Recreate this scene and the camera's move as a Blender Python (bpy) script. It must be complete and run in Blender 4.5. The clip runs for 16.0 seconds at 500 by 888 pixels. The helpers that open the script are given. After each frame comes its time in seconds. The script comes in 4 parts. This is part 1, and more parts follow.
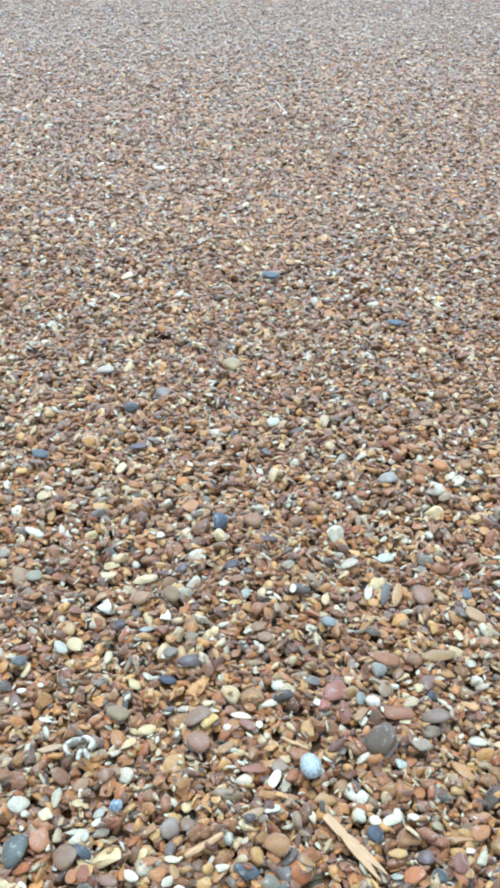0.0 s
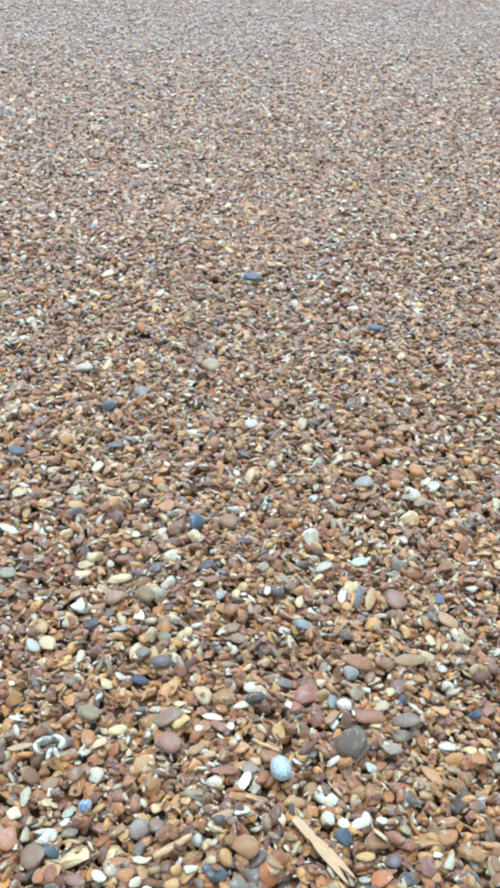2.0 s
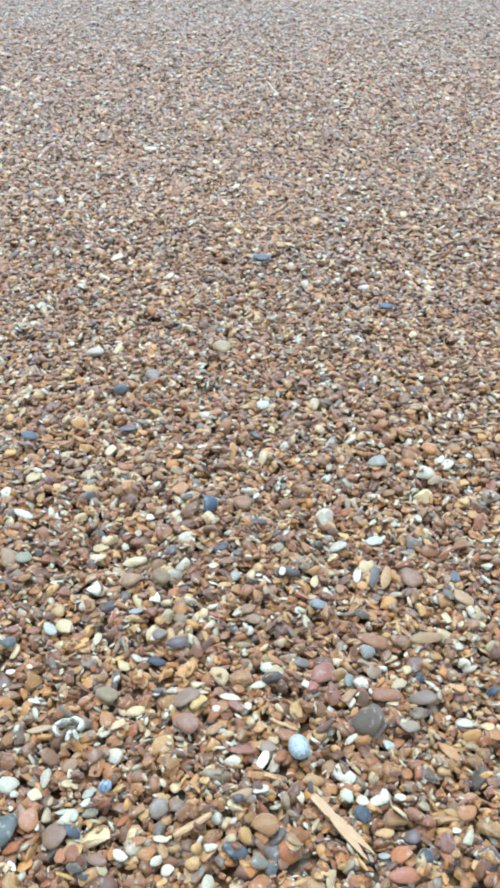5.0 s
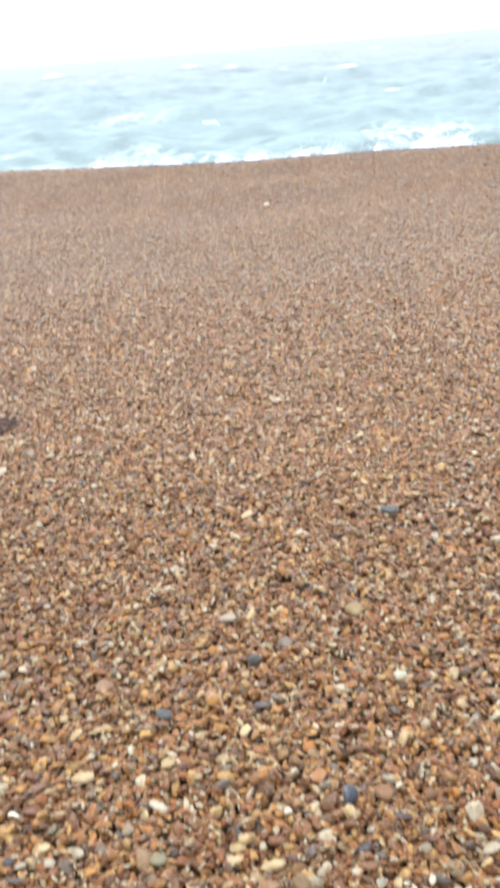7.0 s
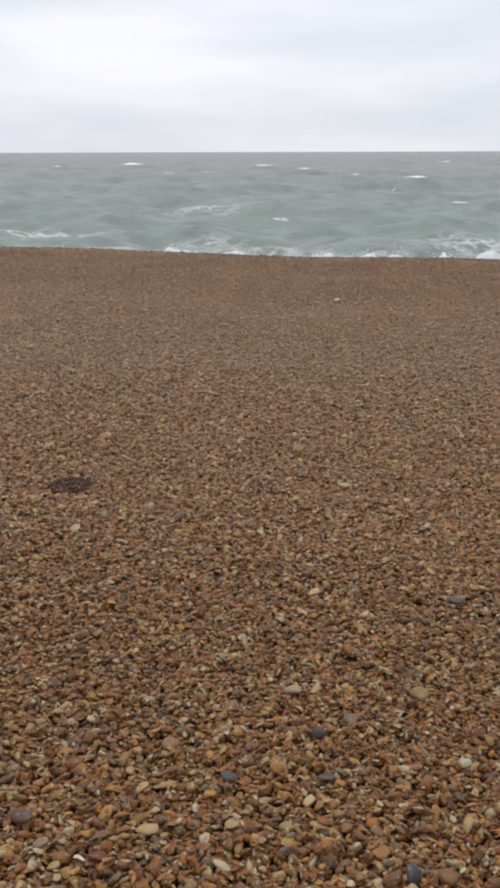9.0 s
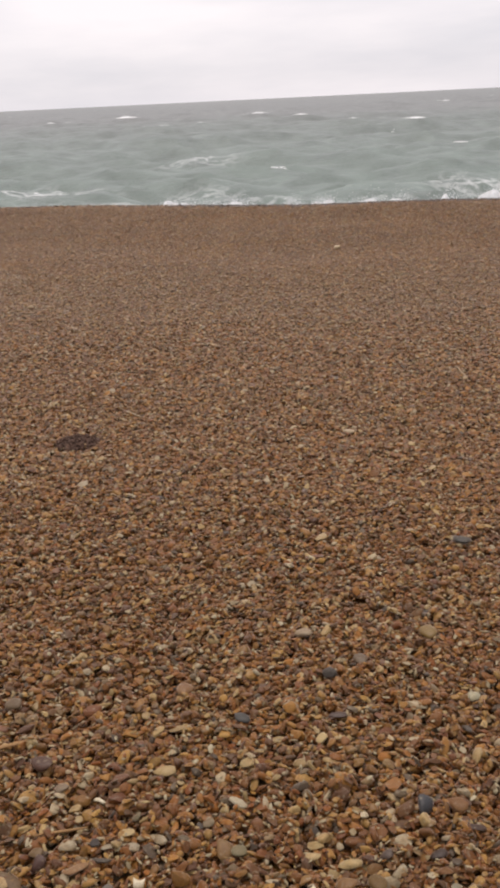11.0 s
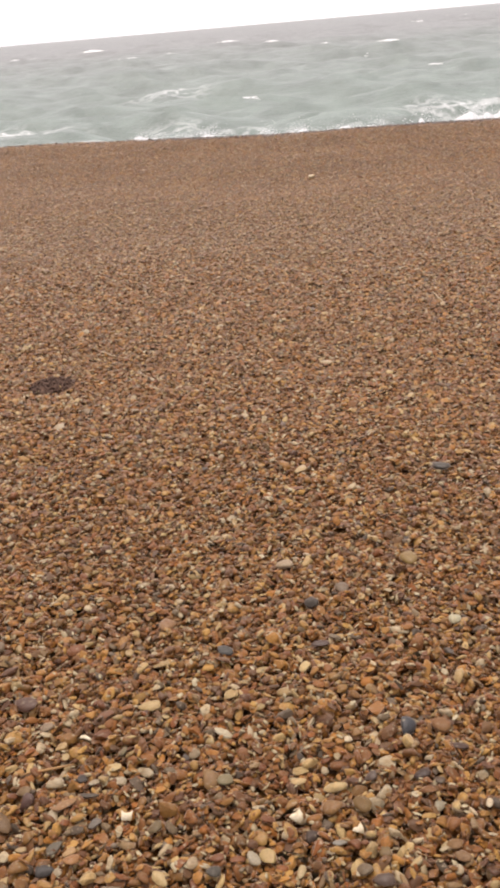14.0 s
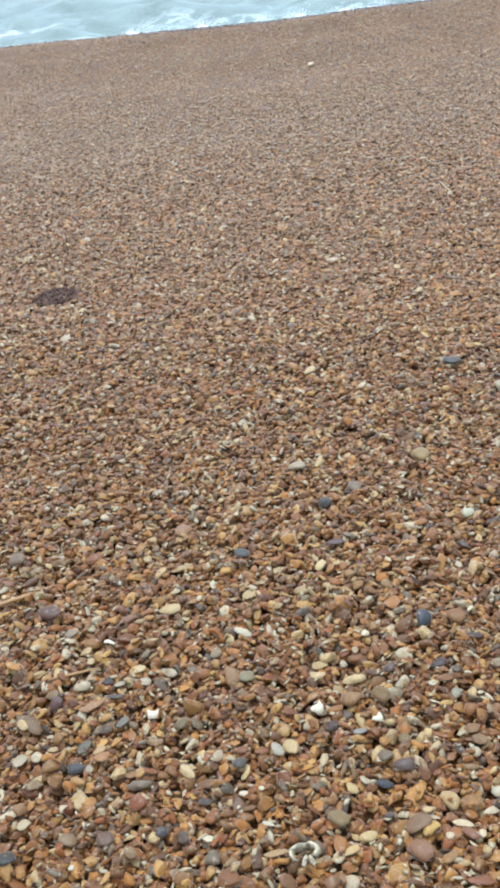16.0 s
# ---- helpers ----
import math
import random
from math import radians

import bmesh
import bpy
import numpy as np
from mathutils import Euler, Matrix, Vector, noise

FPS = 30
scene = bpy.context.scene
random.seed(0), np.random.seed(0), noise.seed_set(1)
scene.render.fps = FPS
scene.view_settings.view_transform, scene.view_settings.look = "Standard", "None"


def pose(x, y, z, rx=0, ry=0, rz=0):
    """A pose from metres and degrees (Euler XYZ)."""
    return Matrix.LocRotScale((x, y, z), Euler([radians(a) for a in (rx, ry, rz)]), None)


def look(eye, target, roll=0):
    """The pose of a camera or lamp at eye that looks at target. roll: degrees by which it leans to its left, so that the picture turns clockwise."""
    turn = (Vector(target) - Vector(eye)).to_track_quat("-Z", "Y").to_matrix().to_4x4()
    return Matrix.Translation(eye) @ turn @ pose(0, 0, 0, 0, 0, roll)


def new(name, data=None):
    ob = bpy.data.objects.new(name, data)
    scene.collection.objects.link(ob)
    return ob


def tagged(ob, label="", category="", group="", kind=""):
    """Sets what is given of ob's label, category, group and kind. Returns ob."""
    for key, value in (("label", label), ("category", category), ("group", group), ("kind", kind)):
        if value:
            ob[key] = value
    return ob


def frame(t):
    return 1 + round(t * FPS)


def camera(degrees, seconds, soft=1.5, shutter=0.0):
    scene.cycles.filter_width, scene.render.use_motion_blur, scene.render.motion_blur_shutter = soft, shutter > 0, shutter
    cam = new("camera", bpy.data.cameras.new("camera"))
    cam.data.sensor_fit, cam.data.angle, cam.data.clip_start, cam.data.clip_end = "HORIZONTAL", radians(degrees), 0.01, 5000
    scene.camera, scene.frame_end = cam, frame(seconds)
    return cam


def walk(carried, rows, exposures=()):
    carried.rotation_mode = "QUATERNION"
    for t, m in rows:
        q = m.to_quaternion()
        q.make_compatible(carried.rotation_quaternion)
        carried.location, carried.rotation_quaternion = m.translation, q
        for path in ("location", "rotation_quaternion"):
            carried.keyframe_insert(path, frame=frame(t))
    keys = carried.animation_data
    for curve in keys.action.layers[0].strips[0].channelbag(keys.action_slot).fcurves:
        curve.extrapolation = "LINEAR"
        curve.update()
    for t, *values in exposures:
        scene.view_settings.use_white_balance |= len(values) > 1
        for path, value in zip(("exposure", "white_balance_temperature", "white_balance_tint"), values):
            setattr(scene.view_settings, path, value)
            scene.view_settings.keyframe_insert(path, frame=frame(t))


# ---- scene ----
cam = camera(30.2, 16.0, soft=3.5, shutter=0.14)
PATH = [
    (0, (0.058, 0.091, 0.809), (0.116, 1.729, -0.337), 0.7),
    (0.5, (0.052, 0.091, 0.814), (0.111, 1.737, -0.32), 1.1),
    (1, (0.055, 0.091, 0.81), (0.097, 1.744, -0.315), 0.8),
    (1.5, (0.056, 0.094, 0.81), (0.135, 1.726, -0.344), 1.8),
    (2, (0.057, 0.091, 0.811), (0.165, 1.728, -0.333), 3.0),
    (2.5, (0.056, 0.091, 0.808), (0.153, 1.718, -0.352), 2.1),
    (3, (0.06, 0.091, 0.809), (0.127, 1.709, -0.364), 0.6),
    (5.5, (0.057, 0.091, 0.808), (0.135, 1.708, -0.367), 1.7),
    (6, (0.058, 0.087, 0.816), (0.126, 1.714, -0.345), 1.8),
    (6.5, (0.061, 0.091, 0.831), (0.012, 1.747, -0.29), -1.0),
    (6.7, (0.052, 0.104, 0.870), (-0.131, 1.811, -0.150), -3.4),
    (6.8, (0.050, 0.118, 0.868), (-0.132, 1.855, -0.110), -3.4),
    (6.9, (0.052, 0.127, 0.878), (-0.126, 1.900, -0.027), -3.8),
    (7, (0.053, 0.140, 0.896), (-0.129, 1.969, 0.110), -4.7),
    (7.1, (0.054, 0.158, 0.900), (-0.130, 2.034, 0.228), -5.3),
    (7.2, (0.046, 0.170, 0.899), (-0.141, 2.063, 0.287), -4.4),
    (7.3, (0.035, 0.182, 0.897), (-0.152, 2.085, 0.306), -3.8),
    (7.5, (0.037, 0.194, 0.887), (-0.167, 2.113, 0.362), -3.2),
    (8, (0.035, 0.107, 0.936), (-0.233, 2.029, 0.453), -1.5),
    (8.5, (-0.023, 0.089, 0.914), (-0.25, 2.009, 0.403), 1.4),
    (8.7, (-0.019, 0.075, 0.896), (-0.282, 1.975, 0.327), 0.2),
    (10.8, (-0.007, 0.06, 0.886), (-0.277, 1.925, 0.216), -1.7),
    (11, (-0.002, 0.061, 0.887), (-0.29, 1.913, 0.19), -2.8),
    (11.5, (0.003, 0.068, 0.88), (-0.321, 1.895, 0.132), -4.9),
    (12, (0.006, 0.075, 0.874), (-0.308, 1.881, 0.074), -6.2),
    (12.5, (0.005, 0.075, 0.874), (-0.273, 1.886, 0.072), -5.5),
    (13, (0.003, 0.072, 0.875), (-0.215, 1.914, 0.129), -1.7),
    (13.5, (0.006, 0.073, 0.876), (-0.251, 1.899, 0.101), -3.3),
    (14, (0.015, 0.078, 0.871), (-0.244, 1.882, 0.049), -5.0),
    (14.5, (0.004, 0.07, 0.875), (-0.226, 1.88, 0.055), -3.1),
    (15, (0.01, 0.073, 0.876), (-0.224, 1.859, 0.006), -4.2),
    (15.5, (0.011, 0.083, 0.872), (-0.261, 1.814, -0.093), -6.9),
    (16, (0.019, 0.084, 0.869), (-0.275, 1.788, -0.135), -8.3),
]
EXPOSURES = [(0.0, 1.8, 4580, -1), (6.4, 1.82, 4580, -1), (6.7, 1.82, 4500, -2), (6.9, 1.68, 5000, 2), (7.0, 1.6, 5800, 10), (7.2, 1.45, 6250, 13), (7.5, 0.98, 6600, 14),
             (8.0, 0.42, 6700, 14), (8.7, 0.2, 6700, 13), (11.0, 0.22, 7200, 20), (11.5, 0.34, 7350, 22), (12.0, 0.68, 7500, 25),
             (13.0, 0.98, 7400, 23), (14.0, 0.8, 7400, 22), (15.0, 0.93, 6950, 20), (15.5, 1.04, 5850, 10), (16.0, 1.24, 5450, 5)]
walk(cam, [(t, look(eye, target, roll)) for t, eye, target, roll in PATH], EXPOSURES)

# ---------------------------------------------------------------- sky and sun
SUN_AZ, SUN_EL = radians(-20), radians(70)     # bright part of the cloud cover, over the sea
CREST_Y = 8.45
SEA_Z = -1.3

world = bpy.data.worlds.new("overcast_sky")
world.use_nodes = True
scene.world = world


def nodes_of(tree):
    tree.nodes.clear()

    def add(kind, **values):
        node = tree.nodes.new("ShaderNode" + kind)
        for key, value in values.items():
            if key in node.inputs:
                node.inputs[key].default_value = value
            else:
                setattr(node, key, value)
        return node

    def join(a, b):
        tree.links.new(a, b)

    return add, join


add, join = nodes_of(world.node_tree)
sky = add("TexSky", sky_type="NISHITA", sun_disc=False, sun_elevation=SUN_EL, sun_rotation=SUN_AZ, air_density=1.0, dust_density=1.0)
clear = add("Background", Strength=0.08)
join(sky.outputs[0], clear.inputs["Color"])
way = add("TexCoord")
flat = add("Mapping")
flat.inputs["Scale"].default_value = (1.0, 1.0, 5.0)
join(way.outputs["Generated"], flat.inputs["Vector"])
puffs = add("TexNoise", Scale=1.9, Detail=6.0, Roughness=0.55)
join(flat.outputs[0], puffs.inputs["Vector"])
tone = add("ValToRGB")
tone.color_ramp.elements[0].position, tone.color_ramp.elements[0].color = 0.32, (0.63, 0.70, 0.79, 1)
tone.color_ramp.elements[1].position, tone.color_ramp.elements[1].color = 0.68, (0.91, 0.955, 1.02, 1)
join(puffs.outputs["Fac"], tone.inputs["Fac"])
cover = add("Background", Strength=0.93)
join(tone.outputs[0], cover.inputs["Color"])
blend = add("MixShader", Fac=0.9)
join(clear.outputs[0], blend.inputs[1])
join(cover.outputs[0], blend.inputs[2])
out = add("OutputWorld")
join(blend.outputs[0], out.inputs["Surface"])

sun = new("sun", bpy.data.lights.new("sun", "SUN"))
sun.data.energy, sun.data.angle, sun.data.color = 1.75, radians(45), (1.0, 0.98, 0.95)
sun.matrix_world = look((0, 0, 30), (-30 * math.sin(SUN_AZ) / math.tan(SUN_EL), -30 * math.cos(SUN_AZ) / math.tan(SUN_EL), 0))


# ---------------------------------------------------------------- materials
def linear(code, gain=0.85):
    """Base colour from a six-digit code."""
    values = [int(code[i:i + 2], 16) / 255 for i in (0, 2, 4)]
    values = [gain * (v / 12.92 if v <= 0.04045 else ((v + 0.055) / 1.055) ** 2.4) for v in values]
    return values[0], values[1], values[2], 1


def rusty(code, gain):
    """The same, with the iron stain that all of this shingle has; pale stones have less of it."""
    r, g, b, _ = linear(code, gain)
    pale = min(1.0, b / gain / 0.6)
    tinged = max(0.7, min(1.0, (max(r, g, b) - min(r, g, b)) / max(r, g, b) / 0.5))   # grey stones take up little rust
    red, green, blue = 1.29 - 0.22 * pale, 0.855 + 0.105 * pale, 0.30 + 0.43 * pale
    return r * (1 + tinged * (red - 1)), g * (1 + tinged * (green - 1)), b * (1 + tinged * (blue - 1)), 1


# the shingle's colours, each with its share
PALETTE = (("A0794A", 10), ("8E6C44", 10), ("B08A54", 11), ("7A5E3E", 9), ("C2A26C", 10), ("9A6C3C", 5), ("8A6C46", 8),
           ("A89A84", 5), ("D0B884", 11), ("9E8454", 9), ("8C7450", 6), ("745E42", 5), ("5E5852", 2), ("DED0AA", 11),
           ("E6DCC4", 7), ("8E6440", 4), ("6A4E34", 4), ("B69E72", 6), ("8A8272", 4), ("77706A", 2))
# the stones and sand beneath; ochre warmed to paint bounced light into the gaps
WARM_OCHRES = (("A87E4A", 10), ("94703F", 8), ("B89258", 8), ("86643E", 6), ("A07C4C", 8), ("C2A26C", 6))


def palette_ramp(add, palette=PALETTE, gain=0.372):
    node = add("ValToRGB")
    ramp = node.color_ramp
    ramp.interpolation = "CONSTANT"
    total, at = sum(share for _, share in palette), 0
    for n, (code, share) in enumerate(palette):
        stop = ramp.elements[0] if n == 0 else ramp.elements.new(at / total)
        stop.position, stop.color = at / total, rusty(code, gain)
        at += share
    last = ramp.elements[-1]
    if last.position >= 1:
        ramp.elements.remove(last)
    return node


def stone_material(name, source):
    """Damp flint: source is 'island' (joined pebbles), 'fines' (those beneath, warmed for the gaps), 'object' (single
    ones) or 'own' (the object's own colour).
    """
    m = bpy.data.materials.new(name)
    m.use_nodes = True
    add, join = nodes_of(m.node_tree)
    info, geo = add("ObjectInfo"), add("NewGeometry")
    if source == "own":
        base, chance = info.outputs["Color"], info.outputs["Random"]
    else:
        chance = geo.outputs["Random Per Island"] if source in ("island", "fines") else info.outputs["Random"]
        ramp = palette_ramp(add, WARM_OCHRES, 0.42) if source == "fines" else palette_ramp(add)
        join(chance, ramp.inputs["Fac"])
        base = ramp.outputs["Color"]
    # value shift from stone to stone
    spin = add("Math", operation="MULTIPLY")
    spin.inputs[1].default_value = 91.7
    join(chance, spin.inputs[0])
    rest = add("Math", operation="FRACT")
    join(spin.outputs[0], rest.inputs[0])
    shift = add("MapRange")
    shift.inputs["To Min"].default_value, shift.inputs["To Max"].default_value = (0.92, 1.08) if source == "own" else (0.8, 1.2)
    join(rest.outputs[0], shift.inputs["Value"])
    # each stone has a stain of its own: rust, bare flint, or pale cortex where the rind is left
    apart = add("Math", operation="MULTIPLY")
    apart.inputs[1].default_value = 37.0
    join(chance, apart.inputs[0])
    stain = add("TexNoise", noise_dimensions="4D", Scale=95.0, Detail=3.0, Roughness=0.55)
    join(geo.outputs["Position"], stain.inputs["Vector"])
    join(apart.outputs[0], stain.inputs["W"])
    rust = add("MapRange")
    rust.inputs["From Min"].default_value, rust.inputs["From Max"].default_value = 0.34, 0.62
    rust.inputs["To Min"].default_value, rust.inputs["To Max"].default_value = 0.0, 0.5 if source == "own" else 0.6
    join(stain.outputs["Fac"], rust.inputs["Value"])
    stained = add("Mix", data_type="RGBA", blend_type="MULTIPLY")
    stained.inputs[7].default_value = (0.86, 0.66, 0.46, 1)
    join(rust.outputs[0], stained.inputs[0])
    join(base, stained.inputs[6])
    rind = add("TexNoise", noise_dimensions="4D", Scale=150.0, Detail=5.0, Roughness=0.65)
    join(geo.outputs["Position"], rind.inputs["Vector"])
    join(spin.outputs[0], rind.inputs["W"])
    left = add("MapRange")
    left.inputs["From Min"].default_value, left.inputs["From Max"].default_value = 0.58, 0.66
    left.inputs["To Max"].default_value = 0.5 if source == "own" else 0.7
    join(rind.outputs["Fac"], left.inputs["Value"])
    crusted = add("Mix", data_type="RGBA")
    crusted.inputs[7].default_value = (0.25, 0.2, 0.13, 1)
    join(left.outputs[0], crusted.inputs[0])
    join(stained.outputs[2], crusted.inputs[6])
    # mottling and grain
    mottle = add("TexNoise", Scale=420.0, Detail=6.0, Roughness=0.7)
    join(geo.outputs["Position"], mottle.inputs["Vector"])
    patch = add("MapRange")
    patch.inputs["From Min"].default_value, patch.inputs["From Max"].default_value = 0.3, 0.7
    patch.inputs["To Min"].default_value, patch.inputs["To Max"].default_value = 0.68, 1.28
    join(mottle.outputs["Fac"], patch.inputs["Value"])
    both = add("Math", operation="MULTIPLY")
    join(shift.outputs[0], both.inputs[0])
    join(patch.outputs[0], both.inputs[1])
    tint = add("Mix", data_type="RGBA", blend_type="MULTIPLY")
    tint.inputs[0].default_value = 1.0
    join(crusted.outputs[2], tint.inputs[6])
    join(both.outputs[0], tint.inputs[7])
    grain = add("TexNoise", Scale=1500.0, Detail=2.0)
    join(geo.outputs["Position"], grain.inputs["Vector"])
    bump = add("Bump", Strength=0.4, Distance=0.0008)
    join(grain.outputs["Fac"], bump.inputs["Height"])
    damp = add("MapRange")
    damp.inputs["To Min"].default_value, damp.inputs["To Max"].default_value = 0.42, 0.8
    join(rest.outputs[0], damp.inputs["Value"])
    skin = add("BsdfPrincipled", IOR=1.5)
    skin.inputs["Specular IOR Level"].default_value = 0.28
    skin.inputs["Coat Weight"].default_value, skin.inputs["Coat Roughness"].default_value = 0.14, 0.3
    # tinted sheen pales the far shingle at grazing view, standing in for haze
    skin.inputs["Sheen Weight"].default_value, skin.inputs["Sheen Roughness"].default_value = 0.45, 0.36
    skin.inputs["Sheen Tint"].default_value = (1.0, 0.75, 0.61, 1)
    join(tint.outputs[2], skin.inputs["Base Color"])
    join(damp.outputs[0], skin.inputs["Roughness"])
    join(bump.outputs[0], skin.inputs["Normal"])
    end = add("OutputMaterial")
    join(skin.outputs[0], end.inputs["Surface"])
    return m


SHINGLE = stone_material("shingle_flint", "island")
BENEATH = stone_material("gap_warmed_flint", "fines")
SINGLE = stone_material("pebble_flint", "object")
CHOSEN = stone_material("chosen_stone", "own")


def plain_material(name, code, rough=0.5, code2=None, scale=60.0, stretch=(1, 1, 1), bump_depth=0.0004):
    """Two-tone surface with a noise between the tones and fine relief."""
    m = bpy.data.materials.new(name)
    m.use_nodes = True
    add, join = nodes_of(m.node_tree)
    at, fit_to = add("TexCoord"), add("Mapping")
    fit_to.inputs["Scale"].default_value = stretch
    join(at.outputs["Object"], fit_to.inputs["Vector"])
    noise_node = add("TexNoise", Scale=scale, Detail=5.0, Roughness=0.6)
    join(fit_to.outputs[0], noise_node.inputs["Vector"])
    ramp = add("ValToRGB")
    ramp.color_ramp.elements[0].position, ramp.color_ramp.elements[0].color = 0.36, linear(code)
    ramp.color_ramp.elements[1].position, ramp.color_ramp.elements[1].color = 0.64, linear(code2 or code)
    join(noise_node.outputs["Fac"], ramp.inputs["Fac"])
    bump = add("Bump", Strength=0.5, Distance=bump_depth)
    join(noise_node.outputs["Fac"], bump.inputs["Height"])
    skin = add("BsdfPrincipled", Roughness=rough)
    join(ramp.outputs[0], skin.inputs["Base Color"])
    join(bump.outputs[0], skin.inputs["Normal"])
    end = add("OutputMaterial")
    join(skin.outputs[0], end.inputs["Surface"])
    return m


def ground_material():
    """Finer shingle of the sheet itself: cells of stone colours with domed relief."""
    m = bpy.data.materials.new("ground_shingle")
    m.use_nodes = True
    add, join = nodes_of(m.node_tree)
    geo = add("NewGeometry")
    cells = add("TexVoronoi", Scale=62.0, feature="F1")
    join(geo.outputs["Position"], cells.inputs["Vector"])
    pick = add("SeparateColor")
    join(cells.outputs["Color"], pick.inputs[0])
    ramp = palette_ramp(add, WARM_OCHRES + (("DED0AA", 5), ("A89A84", 7), ("8A8272", 9), ("745E42", 8), ("6A4E34", 5)), 0.385)
    join(pick.outputs[0], ramp.inputs["Fac"])
    broad = add("TexNoise", Scale=1.3, Detail=3.0)
    join(geo.outputs["Position"], broad.inputs["Vector"])
    # uneven tone, lowered overall to put the heap's shade between stones into the colour
    sway = add("MapRange")
    sway.inputs["From Min"].default_value, sway.inputs["From Max"].default_value = 0.3, 0.7
    sway.inputs["To Min"].default_value, sway.inputs["To Max"].default_value = 0.6, 0.85
    join(broad.outputs["Fac"], sway.inputs["Value"])
    tint = add("Mix", data_type="RGBA", blend_type="MULTIPLY")
    tint.inputs[0].default_value = 1.0
    join(ramp.outputs[0], tint.inputs[6])
    join(sway.outputs[0], tint.inputs[7])
    bump = add("Bump", Strength=1.0, Distance=0.012, invert=True)
    join(cells.outputs["Distance"], bump.inputs["Height"])
    skin = add("BsdfPrincipled", Roughness=0.7)
    skin.inputs["Specular IOR Level"].default_value = 0.28
    join(tint.outputs[2], skin.inputs["Base Color"])
    join(bump.outputs[0], skin.inputs["Normal"])
    end = add("OutputMaterial")
    join(skin.outputs[0], end.inputs["Surface"])
    return m


def water_material():
    """Grey-green turbid sea with broken white foam on the wave tops and near the shore."""
    m = bpy.data.materials.new("sea_water")
    m.use_nodes = True
    add, join = nodes_of(m.node_tree)
    geo = add("NewGeometry")
    place = add("SeparateXYZ")
    join(geo.outputs["Position"], place.inputs[0])
    far = add("MapRange")
    far.inputs["From Min"].default_value, far.inputs["From Max"].default_value = 18.0, 140.0
    join(place.outputs["Y"], far.inputs["Value"])
    deep = add("Mix", data_type="RGBA")
    deep.inputs[6].default_value, deep.inputs[7].default_value = (0.160, 0.204, 0.182, 1), (0.182, 0.194, 0.187, 1)
    join(far.outputs[0], deep.inputs[0])
    # patches that paint shaded wave faces and lighter crests into the water colour
    lie = add("Mapping")
    lie.inputs["Scale"].default_value = (0.8, 0.55, 0.5)
    join(geo.outputs["Position"], lie.inputs["Vector"])
    wave_tone = add("TexNoise", Scale=1.0, Detail=6.0, Roughness=0.6)
    join(lie.outputs[0], wave_tone.inputs["Vector"])
    vary = add("MapRange")
    vary.inputs["From Min"].default_value, vary.inputs["From Max"].default_value = 0.3, 0.7
    vary.inputs["To Min"].default_value, vary.inputs["To Max"].default_value = 0.78, 1.2
    join(wave_tone.outputs["Fac"], vary.inputs["Value"])
    body = add("Mix", data_type="RGBA", blend_type="MULTIPLY")
    body.inputs[0].default_value = 1.0
    join(deep.outputs[2], body.inputs[6])
    join(vary.outputs[0], body.inputs[7])
    # foam where the surface stands high
    high = add("MapRange")
    high.inputs["From Min"].default_value, high.inputs["From Max"].default_value = SEA_Z + 0.22, SEA_Z + 0.5
    join(place.outputs["Z"], high.inputs["Value"])
    torn = add("TexNoise", Scale=2.2, Detail=8.0, Roughness=0.7)
    join(geo.outputs["Position"], torn.inputs["Vector"])
    total = add("Math", operation="ADD")
    join(high.outputs[0], total.inputs[0])
    join(torn.outputs["Fac"], total.inputs[1])
    edge = add("MapRange")
    edge.inputs["From Min"].default_value, edge.inputs["From Max"].default_value = 1.1, 1.32
    join(total.outputs[0], edge.inputs["Value"])
    # lace that broken waves have left behind
    bend = add("TexNoise", Scale=0.9, Detail=4.0)
    join(geo.outputs["Position"], bend.inputs["Vector"])
    warp = add("VectorMath", operation="SCALE")
    warp.inputs["Scale"].default_value = 1.6
    join(bend.outputs["Color"], warp.inputs[0])
    drawn = add("VectorMath", operation="ADD")
    join(geo.outputs["Position"], drawn.inputs[0])
    join(warp.outputs[0], drawn.inputs[1])
    net = add("TexVoronoi", Scale=1.5, feature="DISTANCE_TO_EDGE")
    join(drawn.outputs[0], net.inputs["Vector"])
    thread = add("MapRange")
    thread.inputs["From Min"].default_value, thread.inputs["From Max"].default_value = 0.2, 0.01
    join(net.outputs["Distance"], thread.inputs["Value"])
    where = None
    for cx, cy, rx, ry, much in ((2.4, 26.0, 2.4, 2.2, 0.55), (-5.0, 26.0, 1.6, 1.6, 0.4), (-11.0, 25.5, 4.0, 2.4, 0.9),
                                 (-4.5, 22.4, 7.0, 1.3, 0.35), (-7.5, 38.0, 2.0, 2.0, 0.5), (9.0, 41.0, 3.0, 2.5, 0.6)):
        away = add("Mapping")
        away.inputs["Location"].default_value = (-cx / rx, -cy / ry, 0)
        away.inputs["Scale"].default_value = (1 / rx, 1 / ry, 0)
        join(geo.outputs["Position"], away.inputs["Vector"])
        span = add("VectorMath", operation="LENGTH")
        join(away.outputs[0], span.inputs[0])
        near = add("MapRange", interpolation_type="SMOOTHSTEP")
        near.inputs["From Min"].default_value, near.inputs["From Max"].default_value = 1.2, 0.2
        near.inputs["To Max"].default_value = much
        join(span.outputs["Value"], near.inputs["Value"])
        if where is None:
            where = near.outputs[0]
        else:
            most = add("Math", operation="MAXIMUM")
            join(where, most.inputs[0])
            join(near.outputs[0], most.inputs[1])
            where = most.outputs[0]
    frayed = add("MapRange")
